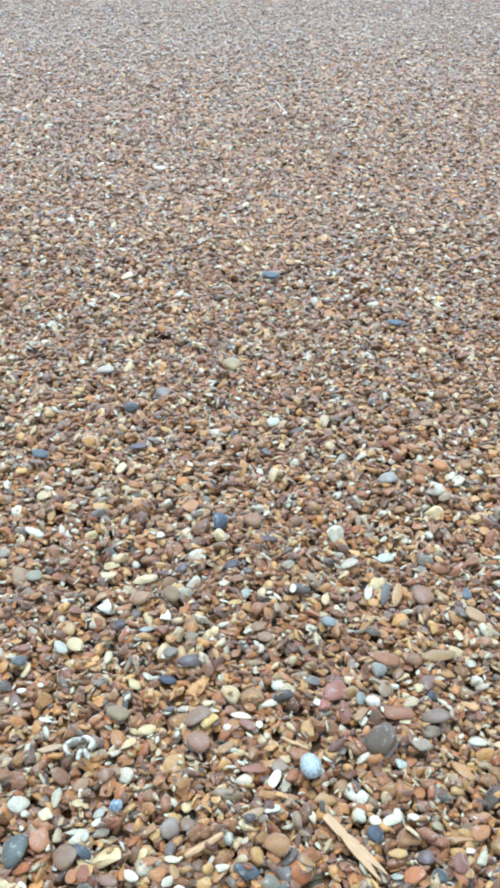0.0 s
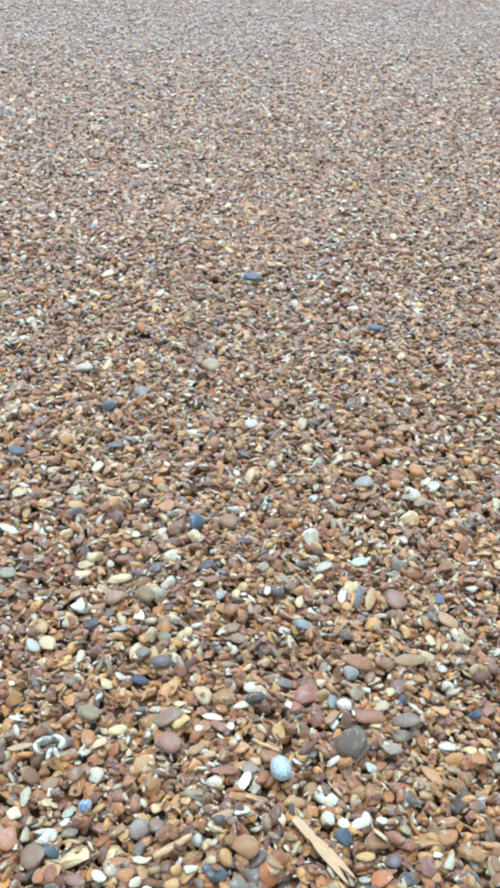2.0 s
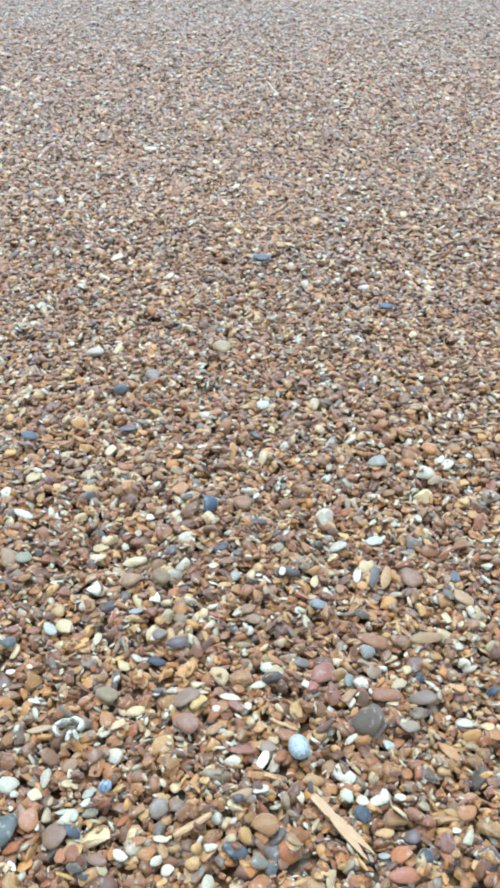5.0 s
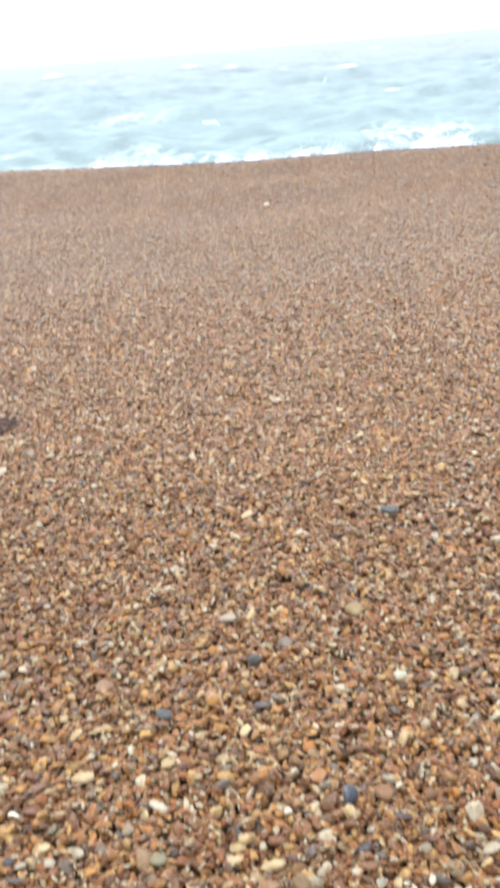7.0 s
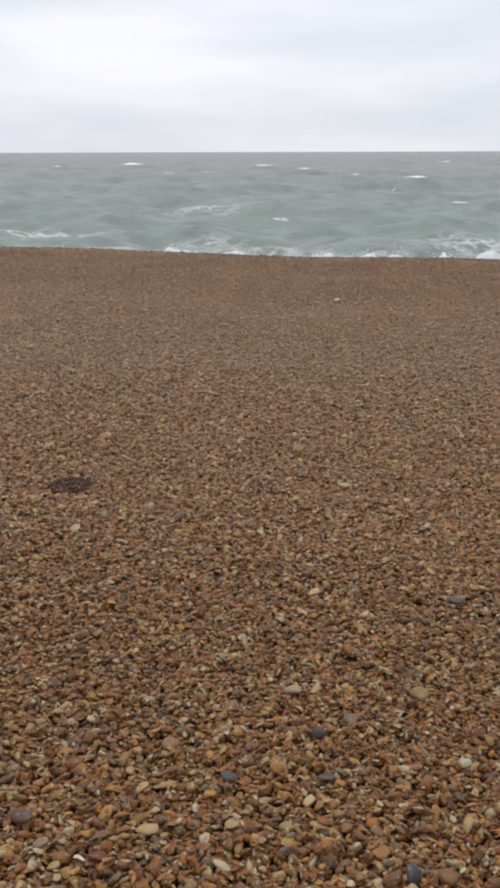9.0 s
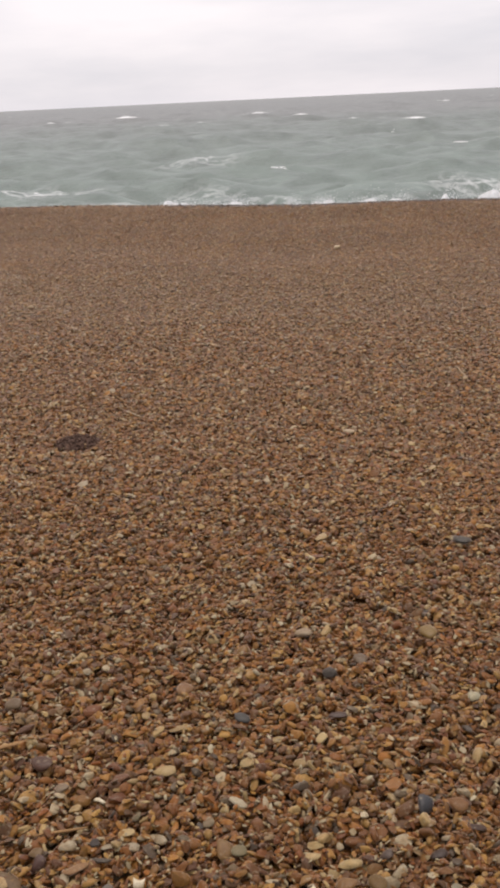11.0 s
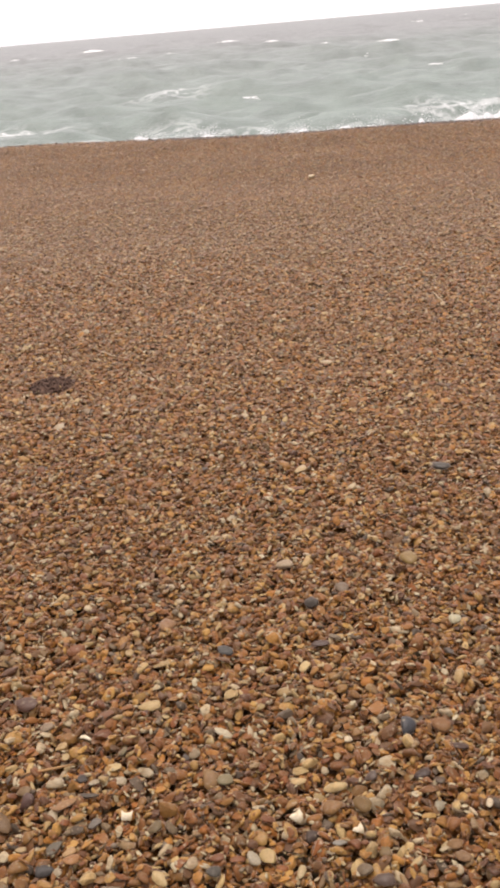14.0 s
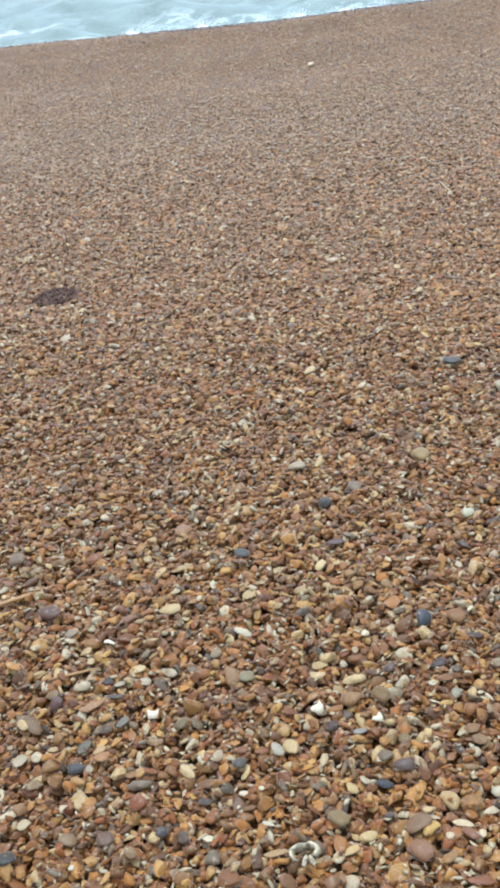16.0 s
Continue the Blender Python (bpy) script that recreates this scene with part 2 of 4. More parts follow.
    frayed.inputs["From Min"].default_value, frayed.inputs["From Max"].default_value = 0.38, 0.52
    join(torn.outputs["Fac"], frayed.inputs["Value"])
    lace = add("Math", operation="MULTIPLY")
    join(thread.outputs[0], lace.inputs[0])
    join(where, lace.inputs[1])
    lace2 = add("Math", operation="MULTIPLY")
    join(lace.outputs[0], lace2.inputs[0])
    join(frayed.outputs[0], lace2.inputs[1])
    every = add("Math", operation="MAXIMUM")
    join(edge.outputs[0], every.inputs[0])
    join(lace2.outputs[0], every.inputs[1])
    foam = add("Mix", data_type="RGBA")
    foam.inputs[7].default_value = (0.8, 0.82, 0.82, 1)
    join(every.outputs[0], foam.inputs[0])
    join(body.outputs[2], foam.inputs[6])
    chop = add("Mapping")
    chop.inputs["Scale"].default_value = (0.9, 0.7, 1.0)
    join(geo.outputs["Position"], chop.inputs["Vector"])
    ripple = add("TexNoise", Scale=1.4, Detail=8.0, Roughness=0.62)
    join(chop.outputs[0], ripple.inputs["Vector"])
    bump = add("Bump", Strength=0.7, Distance=0.26)
    join(ripple.outputs["Fac"], bump.inputs["Height"])
    skin = add("BsdfPrincipled", Roughness=0.42, IOR=1.33)
    skin.inputs["Specular IOR Level"].default_value = 0.3
    join(foam.outputs[2], skin.inputs["Base Color"])
    join(bump.outputs[0], skin.inputs["Normal"])
    end = add("OutputMaterial")
    join(skin.outputs[0], end.inputs["Surface"])
    return m


# ---------------------------------------------------------------- meshes
def mesh_from_arrays(name, verts, tris, material, smooth=True):
    mesh = bpy.data.meshes.new(name)
    mesh.vertices.add(len(verts))
    mesh.vertices.foreach_set("co", np.ascontiguousarray(verts, np.float32).ravel())
    sides = tris.shape[1]
    mesh.loops.add(tris.size)
    mesh.loops.foreach_set("vertex_index", np.ascontiguousarray(tris, np.int32).ravel())
    mesh.polygons.add(len(tris))
    mesh.polygons.foreach_set("loop_start", np.arange(0, tris.size, sides, dtype=np.int32))
    mesh.polygons.foreach_set("use_smooth", np.full(len(tris), smooth))
    mesh.update(calc_edges=True)
    mesh.materials.append(material)
    return mesh


def part(name, bm, material, parent=None, label=""):
    mesh = bpy.data.meshes.new(name)
    bm.to_mesh(mesh)
    bm.free()
    for poly in mesh.polygons:
        poly.use_smooth = True
    mesh.materials.append(material)
    ob = new(name, mesh)
    if parent:
        ob.parent = parent
    return tagged(ob, label)


# ---------------------------------------------------------------- the ground
def crest_y(x):
    """Where the beach breaks off towards the sea."""
    left = np.maximum(0, -0.5 - x)
    return CREST_Y + 0.21 * np.minimum(left, 12) + 0.05 * np.sin(2.1 * x + 0.6) * np.exp(-(x / 9) ** 2)


def waves_of(seed, count, low, high):
    rng = np.random.default_rng(seed)
    return [(rng.uniform(0, 2 * np.pi), rng.uniform(low, high), rng.uniform(0, 2 * np.pi)) for _ in range(count)]


LUMPS = waves_of(5, 9, 4.0, 16.0)


def ground_z(x, y):
    x, y = np.asarray(x, float), np.asarray(y, float)
    z = sum(np.sin(k * (np.cos(a) * x + np.sin(a) * y) + p) / k for a, k, p in LUMPS) * 0.008
    past = y - crest_y(x)
    lip = 0.035 * np.exp(-((past + 0.55) / 0.45) ** 2) - 0.03 * np.exp(-((past + 2.3) / 0.7) ** 2)
    fall = np.where(past > -0.25, -0.24 * (past + 0.25) ** 2 / (past + 0.25 + 0.5), 0)
    return z * np.exp(-np.maximum(0, y - 60) / 40) + lip + np.maximum(fall, -4.0)


def spread(edges):
    return np.concatenate([np.linspace(a, b, n, endpoint=False) for a, b, n in edges] + [[edges[-1][1]]])


xs = spread([(-4200, -60, 10), (-60, -6, 14), (-6, -3, 20), (-3, 2.6, 112), (2.6, 6, 20), (6, 60, 14), (60, 4200, 10)])
ys = spread([(-4200, -30, 8), (-30, 0, 14), (0, 5, 70), (5, 11, 120), (11, 30, 26), (30, 4600, 12)])
gx, gy = np.meshgrid(xs, ys)
gv = np.stack([gx, gy, ground_z(gx, gy) - 0.012 - 0.003 * np.clip((6.2 - gy) / 1.6, 0, 1) - 0.006 * np.clip((1.7 - gy) / 0.3, 0, 1)], -1).reshape(-1, 3)
col, row = np.meshgrid(np.arange(len(xs) - 1), np.arange(len(ys) - 1))
first = (row * len(xs) + col).ravel()
quads = np.stack([first, first + 1, first + 1 + len(xs), first + len(xs)], 1)
ground = new("ground", mesh_from_arrays("ground", gv, quads, ground_material()))
tagged(ground, "flat shingle beach of brown flint breaking off towards the sea", "beach", kind="structure")

# ---------------------------------------------------------------- the sea
def sea_height(x, y):
    """Choppy waves that run in to the shore, with one swell about to break."""
    r = np.hypot(x, y)
    z = np.zeros_like(x)
    rng = np.random.default_rng(11)
    for k, amp in ((0.32, 0.15), (0.55, 0.13), (0.8, 0.1), (1.25, 0.085), (1.9, 0.06), (2.9, 0.045), (4.3, 0.03)):
        for _ in range(3):
            a = -np.pi / 2 + rng.normal(0.12, 0.75)
            phase = k * (np.cos(a) * x + np.sin(a) * y) + rng.uniform(0, 6.28)
            fade = np.clip(1.6 - k * r * 0.006, 0, 1)
            z += amp * 0.9 * fade * (1.2 - 2 * np.abs(np.sin(phase / 2)) ** 0.8)
    swell = np.exp(-((y - 25 - 0.12 * x - 0.4 * np.sin(0.5 * x)) / 0.9) ** 2) * (0.16 + 0.16 / (1 + np.exp(-np.clip(x + 0.5, -40, 40))))
    return SEA_Z + z + swell


radii = np.geomspace(8.9, 4700, 430)
turns = np.radians(spread([(-80, -32, 40), (-32, 24, 240), (24, 80, 40)]))
tr, tt = np.meshgrid(radii, turns, indexing="ij")
wx, wy = tr * np.sin(tt), tr * np.cos(tt)
wv = np.stack([wx, wy, sea_height(wx, wy)], -1).reshape(-1, 3)
col, row = np.meshgrid(np.arange(len(turns) - 1), np.arange(len(radii) - 1))
first = (row * len(turns) + col).ravel()
quads = np.stack([first, first + len(turns), first + len(turns) + 1, first + 1], 1)[:, ::-1]
water = new("water", mesh_from_arrays("water", wv, quads, water_material()))
tagged(water, "rough grey-green sea with white wave crests under cloud", "sea", kind="structure")


# ---------------------------------------------------------------- pebble shapes
def ball(subdivisions):
    bm = bmesh.new()
    bmesh.ops.create_icosphere(bm, subdivisions=subdivisions, radius=1)
    bm.verts.ensure_lookup_table()
    v = np.array([p.co[:] for p in bm.verts])
    t = np.array([[p.index for p in f.verts] for f in bm.faces])
    bm.free()
    return v, t


def worn(v, rng, cuts, low=0.45, high=0.85):
    """A rolled stone: a ball with some flats worn on it and a little unevenness."""
    v = v * (1 + 0.10 * np.sin(v @ rng.normal(0, 2.2, 3) + rng.uniform(0, 6))[:, None])
    for _ in range(cuts):
        n = rng.normal(size=3)
        n /= np.linalg.norm(n)
        over = np.maximum(0, v @ n - rng.uniform(low, high))
        v = v - 0.96 * over[:, None] * n
    return v / np.abs(v).max(0)


rng = np.random.default_rng(21)
FINE, FINE_T = ball(2)
MID, MID_T = ball(1)
ROUND = np.array([worn(FINE, rng, 7, 0.5, 0.82) for _ in range(10)])
CHIP = np.array([worn(FINE, rng, 11, 0.3, 0.65) for _ in range(10)])
FINE_SET = np.concatenate([ROUND[:3], CHIP, [worn(FINE, rng, 7, 0.4, 0.75) for _ in range(10)]])
MID_SET = np.array([worn(MID, rng, 5, 0.4, 0.8) for _ in range(8)] + [worn(MID, rng, 9, 0.3, 0.65) for _ in range(12)])
keep = (MID[MID_T].mean(1)[:, 2] > -0.75)
CAP_T = MID_T[keep]
LOW_T = MID_T[MID[MID_T].mean(1)[:, 2] > 0]
OCT = np.array([(1, 0, 0), (0, 1, 0), (-1, 0, 0), (0, -1, 0), (0.15, 0.1, 1), (0, 0, -1)], float)
OCT_T = np.array([(0, 1, 4), (1, 2, 4), (2, 3, 4), (3, 0, 4), (1, 0, 5), (2, 1, 5), (3, 2, 5), (0, 3, 5)])


# ---------------------------------------------------------------- settling the stones
CELL = 0.003
GX0, GX1, GY0, GY1 = -2.7, 2.0, 0.2, 5.5
hx = GX0 + CELL * np.arange(int((GX1 - GX0) / CELL))
hy = GY0 + CELL * np.arange(int((GY1 - GY0) / CELL))
heap = np.add(*np.broadcast_arrays(ground_z(*np.meshgrid(hx, hy)), 0.0)) - 0.015 + 0.0065 * np.clip((hy[:, None] - 1.3) / 0.3, 0, 1)
DOMES = {}
for r in range(1, 14):
    oy, ox = np.mgrid[-r:r + 1, -r:r + 1]
    rr = (ox ** 2 + oy ** 2) / (r + 0.3) ** 2
    DOMES[r] = np.where(rr < 1, np.sqrt(np.clip(1 - rr, 0, 1)), -9.0)


def settle(x, y, size, thick, sink=0.22):
    """Lay a stone on the heap: its height and the slope on which it rests; the heap grows by it."""
    r = max(1, min(12, int(0.42 * size / CELL)))
    i, j = int((y - GY0) / CELL), int((x - GX0) / CELL)
    w = heap[i - r:i + r + 1, j - r:j + r + 1]
    if w.shape != (2 * r + 1, 2 * r + 1):
        return float(ground_z(x, y)), 0.0, 0.0
    span = CELL * (r + 1)
    sx = (w[:, r + 1:].mean() - w[:, :r].mean()) / span
    sy = (w[r + 1:].mean() - w[:r].mean()) / span
    z = w.mean() + sink * thick
    np.maximum(w, z + 0.5 * thick * DOMES[r], out=w)
    return z, sx, sy


def turned(sx, sy, spin, tilt):
    """Rotation of a stone on a slope, spun about its own axis."""
    up = Vector((-0.75 * sx + tilt[0], -0.75 * sy + tilt[1], 1)).normalized()
    return (Vector((0, 0, 1)).rotation_difference(up).to_matrix() @ Matrix.Rotation(spin, 3, "Z"))


def in_view(x, y):
    return (x > -0.42 * y - 0.2) & (x < 0.27 * y + 0.26)


def strew(rng, y0, y1, per_m2, median, spread_of, smallest, largest):
    """Places and sizes of pebbles over a stretch of the beach."""
    x0, x1 = -0.42 * y1 - 0.2, 0.27 * y1 + 0.26
    n = int(per_m2 * (x1 - x0) * (y1 - y0))
    x, y = rng.uniform(x0, x1, n), rng.uniform(y0, y1, n)
    ok = in_view(x, y)
    x, y = x[ok], y[ok]
    a = np.clip(median * np.exp(rng.normal(0, spread_of, len(x))), smallest, largest)
    b = a * rng.uniform(0.42, 0.9, len(x))
    c = b * rng.uniform(0.28, 0.7, len(x))
    return x, y, a, b, c, rng.uniform(0, 2 * np.pi, len(x)), rng.normal(0, 0.3, (len(x), 2))


def joined_pebbles(name, rng, strewn, shapes, tris, flat=1.0):
    x, y, a, b, c, spin, tilt = strewn
    c = c * flat
    n = len(x)
    mats, pos = np.empty((n, 3, 3)), np.empty((n, 3))
    for q in range(n):
        z, sx, sy = settle(x[q], y[q], a[q], c[q])
        mats[q], pos[q] = turned(sx, sy, spin[q], tilt[q]), (x[q], y[q], z)
    return emit(name, rng, mats, pos, np.stack([a, b, c], 1) / 2, shapes, tris)


def emit(name, rng, mats, pos, half, shapes, tris, broken=0.55):
    n, nv = len(pos), shapes.shape[1]
    v = shapes[rng.integers(0, len(shapes), n)] * half[:, None, :]
    v = np.einsum("nij,nvj->nvi", mats, v) + pos[:, None, :]
    t = (tris[None] + (np.arange(n) * nv)[:, None, None]).reshape(-1, 3)
    ob = new(name, mesh_from_arrays(name, v.reshape(-1, 3), t, SHINGLE))
    ob.data.polygons.foreach_set("use_smooth", np.repeat(rng.uniform(0, 1, n) > broken, len(tris)))
    ob.parent = ground
    return tagged(ob, kind="stuff")


rng = np.random.default_rng(77)
NEAR = strew(rng, 0.36, 1.4, 21000, 0.0108, 0.42, 0.0045, 0.032)
order = np.argsort(NEAR[1] + 0.25 * np.abs(NEAR[0] - 0.09))
SINGLES = order[NEAR[2][order] > 0.013]
SINGLES = SINGLES[(NEAR[1][SINGLES] > 0.5)][:200]
rest = np.ones(len(NEAR[0]), bool)
rest[SINGLES] = False
small = rest & (NEAR[2] < 0.0155)
large = rest & ~small
near_bed = joined_pebbles("bedding_pebbles", rng, strew(rng, 0.36, 1.5, 9000, 0.0165, 0.2, 0.012, 0.024), MID_SET, CAP_T)
DEEP = strew(rng, 1.5, 4.2, 6500, 0.0160, 0.2, 0.012, 0.022)
thinned = rng.uniform(0, 1.8, len(DEEP[1])) < 4.2 - DEEP[1]
DEEP = [v[thinned] for v in DEEP]
far_bed = joined_pebbles("bedding_pebbles", rng, DEEP, MID_SET, LOW_T, 0.75)
near_bed.data.materials[0] = far_bed.data.materials[0] = BENEATH
joined_pebbles("fine_pebbles", rng, [v[small] for v in NEAR], MID_SET, MID_T)
joined_pebbles("near_pebbles", rng, [v[large] for v in NEAR], FINE_SET, FINE_T[FINE[FINE_T].mean(1)[:, 2] > -0.55])
joined_pebbles("middle_pebbles", rng, strew(rng, 1.4, 2.1, 17500, 0.0104, 0.42, 0.0055, 0.032), MID_SET, CAP_T, 0.85)
joined_pebbles("receding_pebbles", rng, strew(rng, 2.1, 3.0, 16500, 0.0104, 0.4, 0.006, 0.032), MID_SET, LOW_T, 0.62)
FAR = strew(rng, 3.0, 5.45, 8600, 0.0117, 0.34, 0.007, 0.028)
thinned = rng.uniform(0, 1.6, len(FAR[1])) < 5.45 - FAR[1]
FAR[6][:] *= np.clip(1.6 - 0.3 * FAR[1], 0.25, 1)[:, None]
joined_pebbles("far_pebbles", rng, [v[thinned] for v in FAR], MID_SET, LOW_T, 0.48)
x, y, a, b, c, spin, tilt = strew(rng, 3.9, 9.4, 5600, 0.0130, 0.28, 0.009, 0.024)
mats = np.array([turned(0, 0, s, t) for s, t in zip(spin, tilt * 0.6)])
emit("distant_pebbles", rng, mats, np.stack([x, y, ground_z(x, y) - 0.009 + rng.normal(0, 0.003, len(x))], 1), np.stack([a, b, c * 0.55], 1) / 2, OCT[None], OCT_T[:4])

# the same shingle to both sides and behind, more loosely built
n = 90000
x, y = rng.uniform(-6, 6, n), rng.uniform(-4, 9.0, n)
aside = ~in_view(x, y) | (y < 0.36)
x, y = x[aside], y[aside]
a = np.clip(0.017 * np.exp(rng.normal(0, 0.3, len(x))), 0.010, 0.034)
b = a * rng.uniform(0.5, 0.9, len(x))
mats = np.array([turned(0, 0, s, t) for s, t in zip(rng.uniform(0, 6.28, len(x)), rng.normal(0, 0.2, (len(x), 2)))])
emit("outlying_pebbles", rng, mats, np.stack([x, y, ground_z(x, y) - 0.010], 1), np.stack([a, b, b * 0.6], 1) / 2, OCT[None], OCT_T[:4])

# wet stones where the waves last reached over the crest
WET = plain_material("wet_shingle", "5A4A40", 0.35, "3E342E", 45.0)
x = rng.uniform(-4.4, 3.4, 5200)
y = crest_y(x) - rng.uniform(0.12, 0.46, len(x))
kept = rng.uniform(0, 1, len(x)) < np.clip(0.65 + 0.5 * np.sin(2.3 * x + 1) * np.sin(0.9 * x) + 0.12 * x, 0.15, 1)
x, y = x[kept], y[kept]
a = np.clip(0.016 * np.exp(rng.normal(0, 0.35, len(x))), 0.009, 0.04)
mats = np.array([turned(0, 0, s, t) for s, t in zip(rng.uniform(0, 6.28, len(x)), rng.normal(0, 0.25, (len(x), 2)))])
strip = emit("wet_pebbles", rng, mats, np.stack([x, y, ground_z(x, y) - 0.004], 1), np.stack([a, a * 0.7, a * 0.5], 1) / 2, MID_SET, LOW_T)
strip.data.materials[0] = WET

x, y, a, b, c, spin, tilt = strew(rng, 0.45, 1.7, 3000, 0.0125, 0.3, 0.008, 0.024)
joined_pebbles("sliver_pebbles", rng, (x, y, a, b * 0.55, b * 0.34, spin, tilt * 1.8), np.array([worn(MID, rng, 7, 0.35, 0.7) for _ in range(10)]), MID_T)
GRIT = bpy.data.materials.new("shell_grit")
GRIT.use_nodes = True
add, join = nodes_of(GRIT.node_tree)
lot = add("NewGeometry")
tones = add("ValToRGB")
tones.color_ramp.elements[0].color, tones.color_ramp.elements[1].color = linear("B89A68", 0.40), linear("E6D4A8", 0.43)
join(lot.outputs["Random Per Island"], tones.inputs["Fac"])
speck = add("TexNoise", Scale=500.0, Detail=4.0)
join(lot.outputs["Position"], speck.inputs["Vector"])
dull = add("Bump", Strength=0.4, Distance=0.0006)
join(speck.outputs["Fac"], dull.inputs["Height"])
skin = add("BsdfPrincipled", Roughness=0.5)
join(tones.outputs[0], skin.inputs["Base Color"])
join(dull.outputs[0], skin.inputs["Normal"])
end = add("OutputMaterial")
join(skin.outputs[0], end.inputs["Surface"])
x, y, a, b, c, spin, tilt = strew(rng, 0.45, 5.2, 1800, 0.0090, 0.35, 0.004, 0.017)
grit = joined_pebbles("shell_grit", rng, (x, y, a, b * 0.75, b * 0.22, spin, tilt * 1.6), np.array([worn(MID, rng, 6, 0.35, 0.7) for _ in range(8)]), MID_T)
grit.data.materials[0] = GRIT
SHAPES = [mesh_from_arrays("pebble", v, FINE_T, SINGLE) for v in FINE_SET]
OWN_ROUND = [mesh_from_arrays("pebble", v, FINE_T, CHOSEN) for v in ROUND]
OWN_CHIP = [mesh_from_arrays("pebble", v, FINE_T, CHOSEN) for v in CHIP]


def lay(name, mesh, x, y, a, b, c, spin, tilt=(0, 0), sink=0.3, parent=None):
    z, sx, sy = settle(x, y, a, c, sink)
    ob = new(name, mesh)
    ob.parent = parent
    ob.matrix_basis = Matrix.Translation((x, y, z)) @ turned(sx, sy, spin, tilt).to_4x4() @ Matrix.Diagonal((a / 2, b / 2, c / 2, 1))
    return ob


for q in SINGLES:
    x, y, a, b, c, spin, tilt = (v[q] for v in NEAR)
    lay("pebble", SHAPES[rng.integers(0, len(SHAPES))], x, y, a, b, c, spin, tilt, 0.1, ground)


def described(code, sharp):
    """True words for a stone, from its colour and wear."""
    r, g, b = (int(code[i:i + 2], 16) for i in (0, 2, 4))
    shape = "angular" if sharp else "rounded"
    if b > 175:
        return "pale white " + shape + " pebble lying on brown shingle"
    if r - b < 28:
        return ("dark slate-grey " if r < 110 else "light grey ") + shape + " pebble resting on shingle"
    if r > 195:
        return "cream-tan " + shape + " flint pebble lying on shingle"
    if r - b > 95:
        return "rust-orange " + shape + " flint pebble lying on shingle"
    return ("dark brown " if r < 150 else "tan-brown ") + shape + " flint pebble half sunk in shingle"


def stone(x, y, length, width, turn, code, sharp=False, tall=0.52):
    """One of the stones that stand out by colour or size."""
    mesh = (OWN_CHIP if sharp else OWN_ROUND)[rng.integers(0, 10)]
    ob = lay("pebble", mesh, x, y, length * 1.18, width * 1.18, min(length, width) * max(tall, 0.66 if sharp else 0), radians(turn), rng.normal(0, 0.06, 2), 0.24, ground)
    if length >= 0.018 and y < 1.3:
        ob.parent = None
        tagged(ob, described(code, sharp), "pebble", "large pebbles on the shingle")
    r, g, b, _ = linear(code, 0.35 + 0.07 * (int(code[4:], 16) / 255) ** 4)
    ob.color = r * 1.13, g * 0.96, b * 0.66, 1                  # damp, in the same iron-stained film as the rest
    return ob


stone(-0.119, 0.599, 0.025, 0.019, 85, "BE8448")
stone(-0.090, 0.584, 0.026, 0.024, 22, "947450")
stone(-0.075, 0.584, 0.014, 0.012, 0, "4A5058")
stone(-0.116, 0.624, 0.018, 0.012, -55, "E2DCC0")
stone(-0.145, 0.638, 0.019, 0.018, 25, "CFCEC4")
stone(-0.109, 0.645, 0.020, 0.009, 90, "C4C0B0")
stone(-0.087, 0.635, 0.010, 0.009, 0, "DCCB98")
stone(-0.065, 0.626, 0.015, 0.012, -60, "BDC0BA")
stone(0.004, 0.609, 0.019, 0.017, 74, "A39488")
stone(-0.028, 0.562, 0.017, 0.011, -30, "F2F0EA", True)
stone(0.004, 0.554, 0.011, 0.009, 61, "ECE8DC")
stone(0.015, 0.550, 0.013, 0.010, 22, "F4F2EC")
stone(0.007, 0.575, 0.015, 0.009, 0, "E0DAC4")
stone(-0.082, 0.560, 0.018, 0.013, -47, "C28A58")
stone(-0.050, 0.555, 0.018, 0.011, -9, "97745C")
stone(-0.070, 0.548, 0.010, 0.015, 84, "83827C")
stone(-0.123, 0.704, 0.025, 0.010, 25, "C9B08A")
stone(-0.065, 0.670, 0.019, 0.016, 34, "A27E5C", True)
stone(-0.109, 0.674, 0.022, 0.021, 80, "A07A58", True)
stone(-0.139, 0.588, 0.030, 0.022, 84, "5E625A")
stone(-0.016, 0.572, 0.021, 0.010, 2, "B9854F")
stone(-0.085, 0.607, 0.020, 0.008, -5, "C9C8BC")
stone(-0.102, 0.602, 0.017, 0.008, 83, "C6BA9E")
stone(-0.075, 0.599, 0.012, 0.008, 77, "C4C8C4")
stone(-0.083, 0.660, 0.024, 0.012, 21, "A8835A", True)
stone(-0.127, 0.554, 0.013, 0.007, -45, "EFEDE6")
stone(-0.040, 0.678, 0.014, 0.009, 0, "C9A673")
stone(0.007, 0.637, 0.009, 0.008, -6, "F0EEE6")
stone(0.109, 0.581, 0.030, 0.025, -33, "B08650", True)
stone(0.076, 0.563, 0.022, 0.013, -7, "545B66")
stone(0.029, 0.707, 0.024, 0.023, 0, "A17A60")
stone(0.058, 0.699, 0.021, 0.013, 55, "B8935E")
stone(0.115, 0.679, 0.019, 0.016, 0, "A38B72")
stone(0.087, 0.675, 0.025, 0.011, 4, "A06A48")
stone(0.024, 0.672, 0.009, 0.008, 0, "F4F2EE", True)
stone(0.120, 0.641, 0.020, 0.010, 20, "C39A62")
stone(0.157, 0.642, 0.022, 0.015, 20, "D0AA70", True)
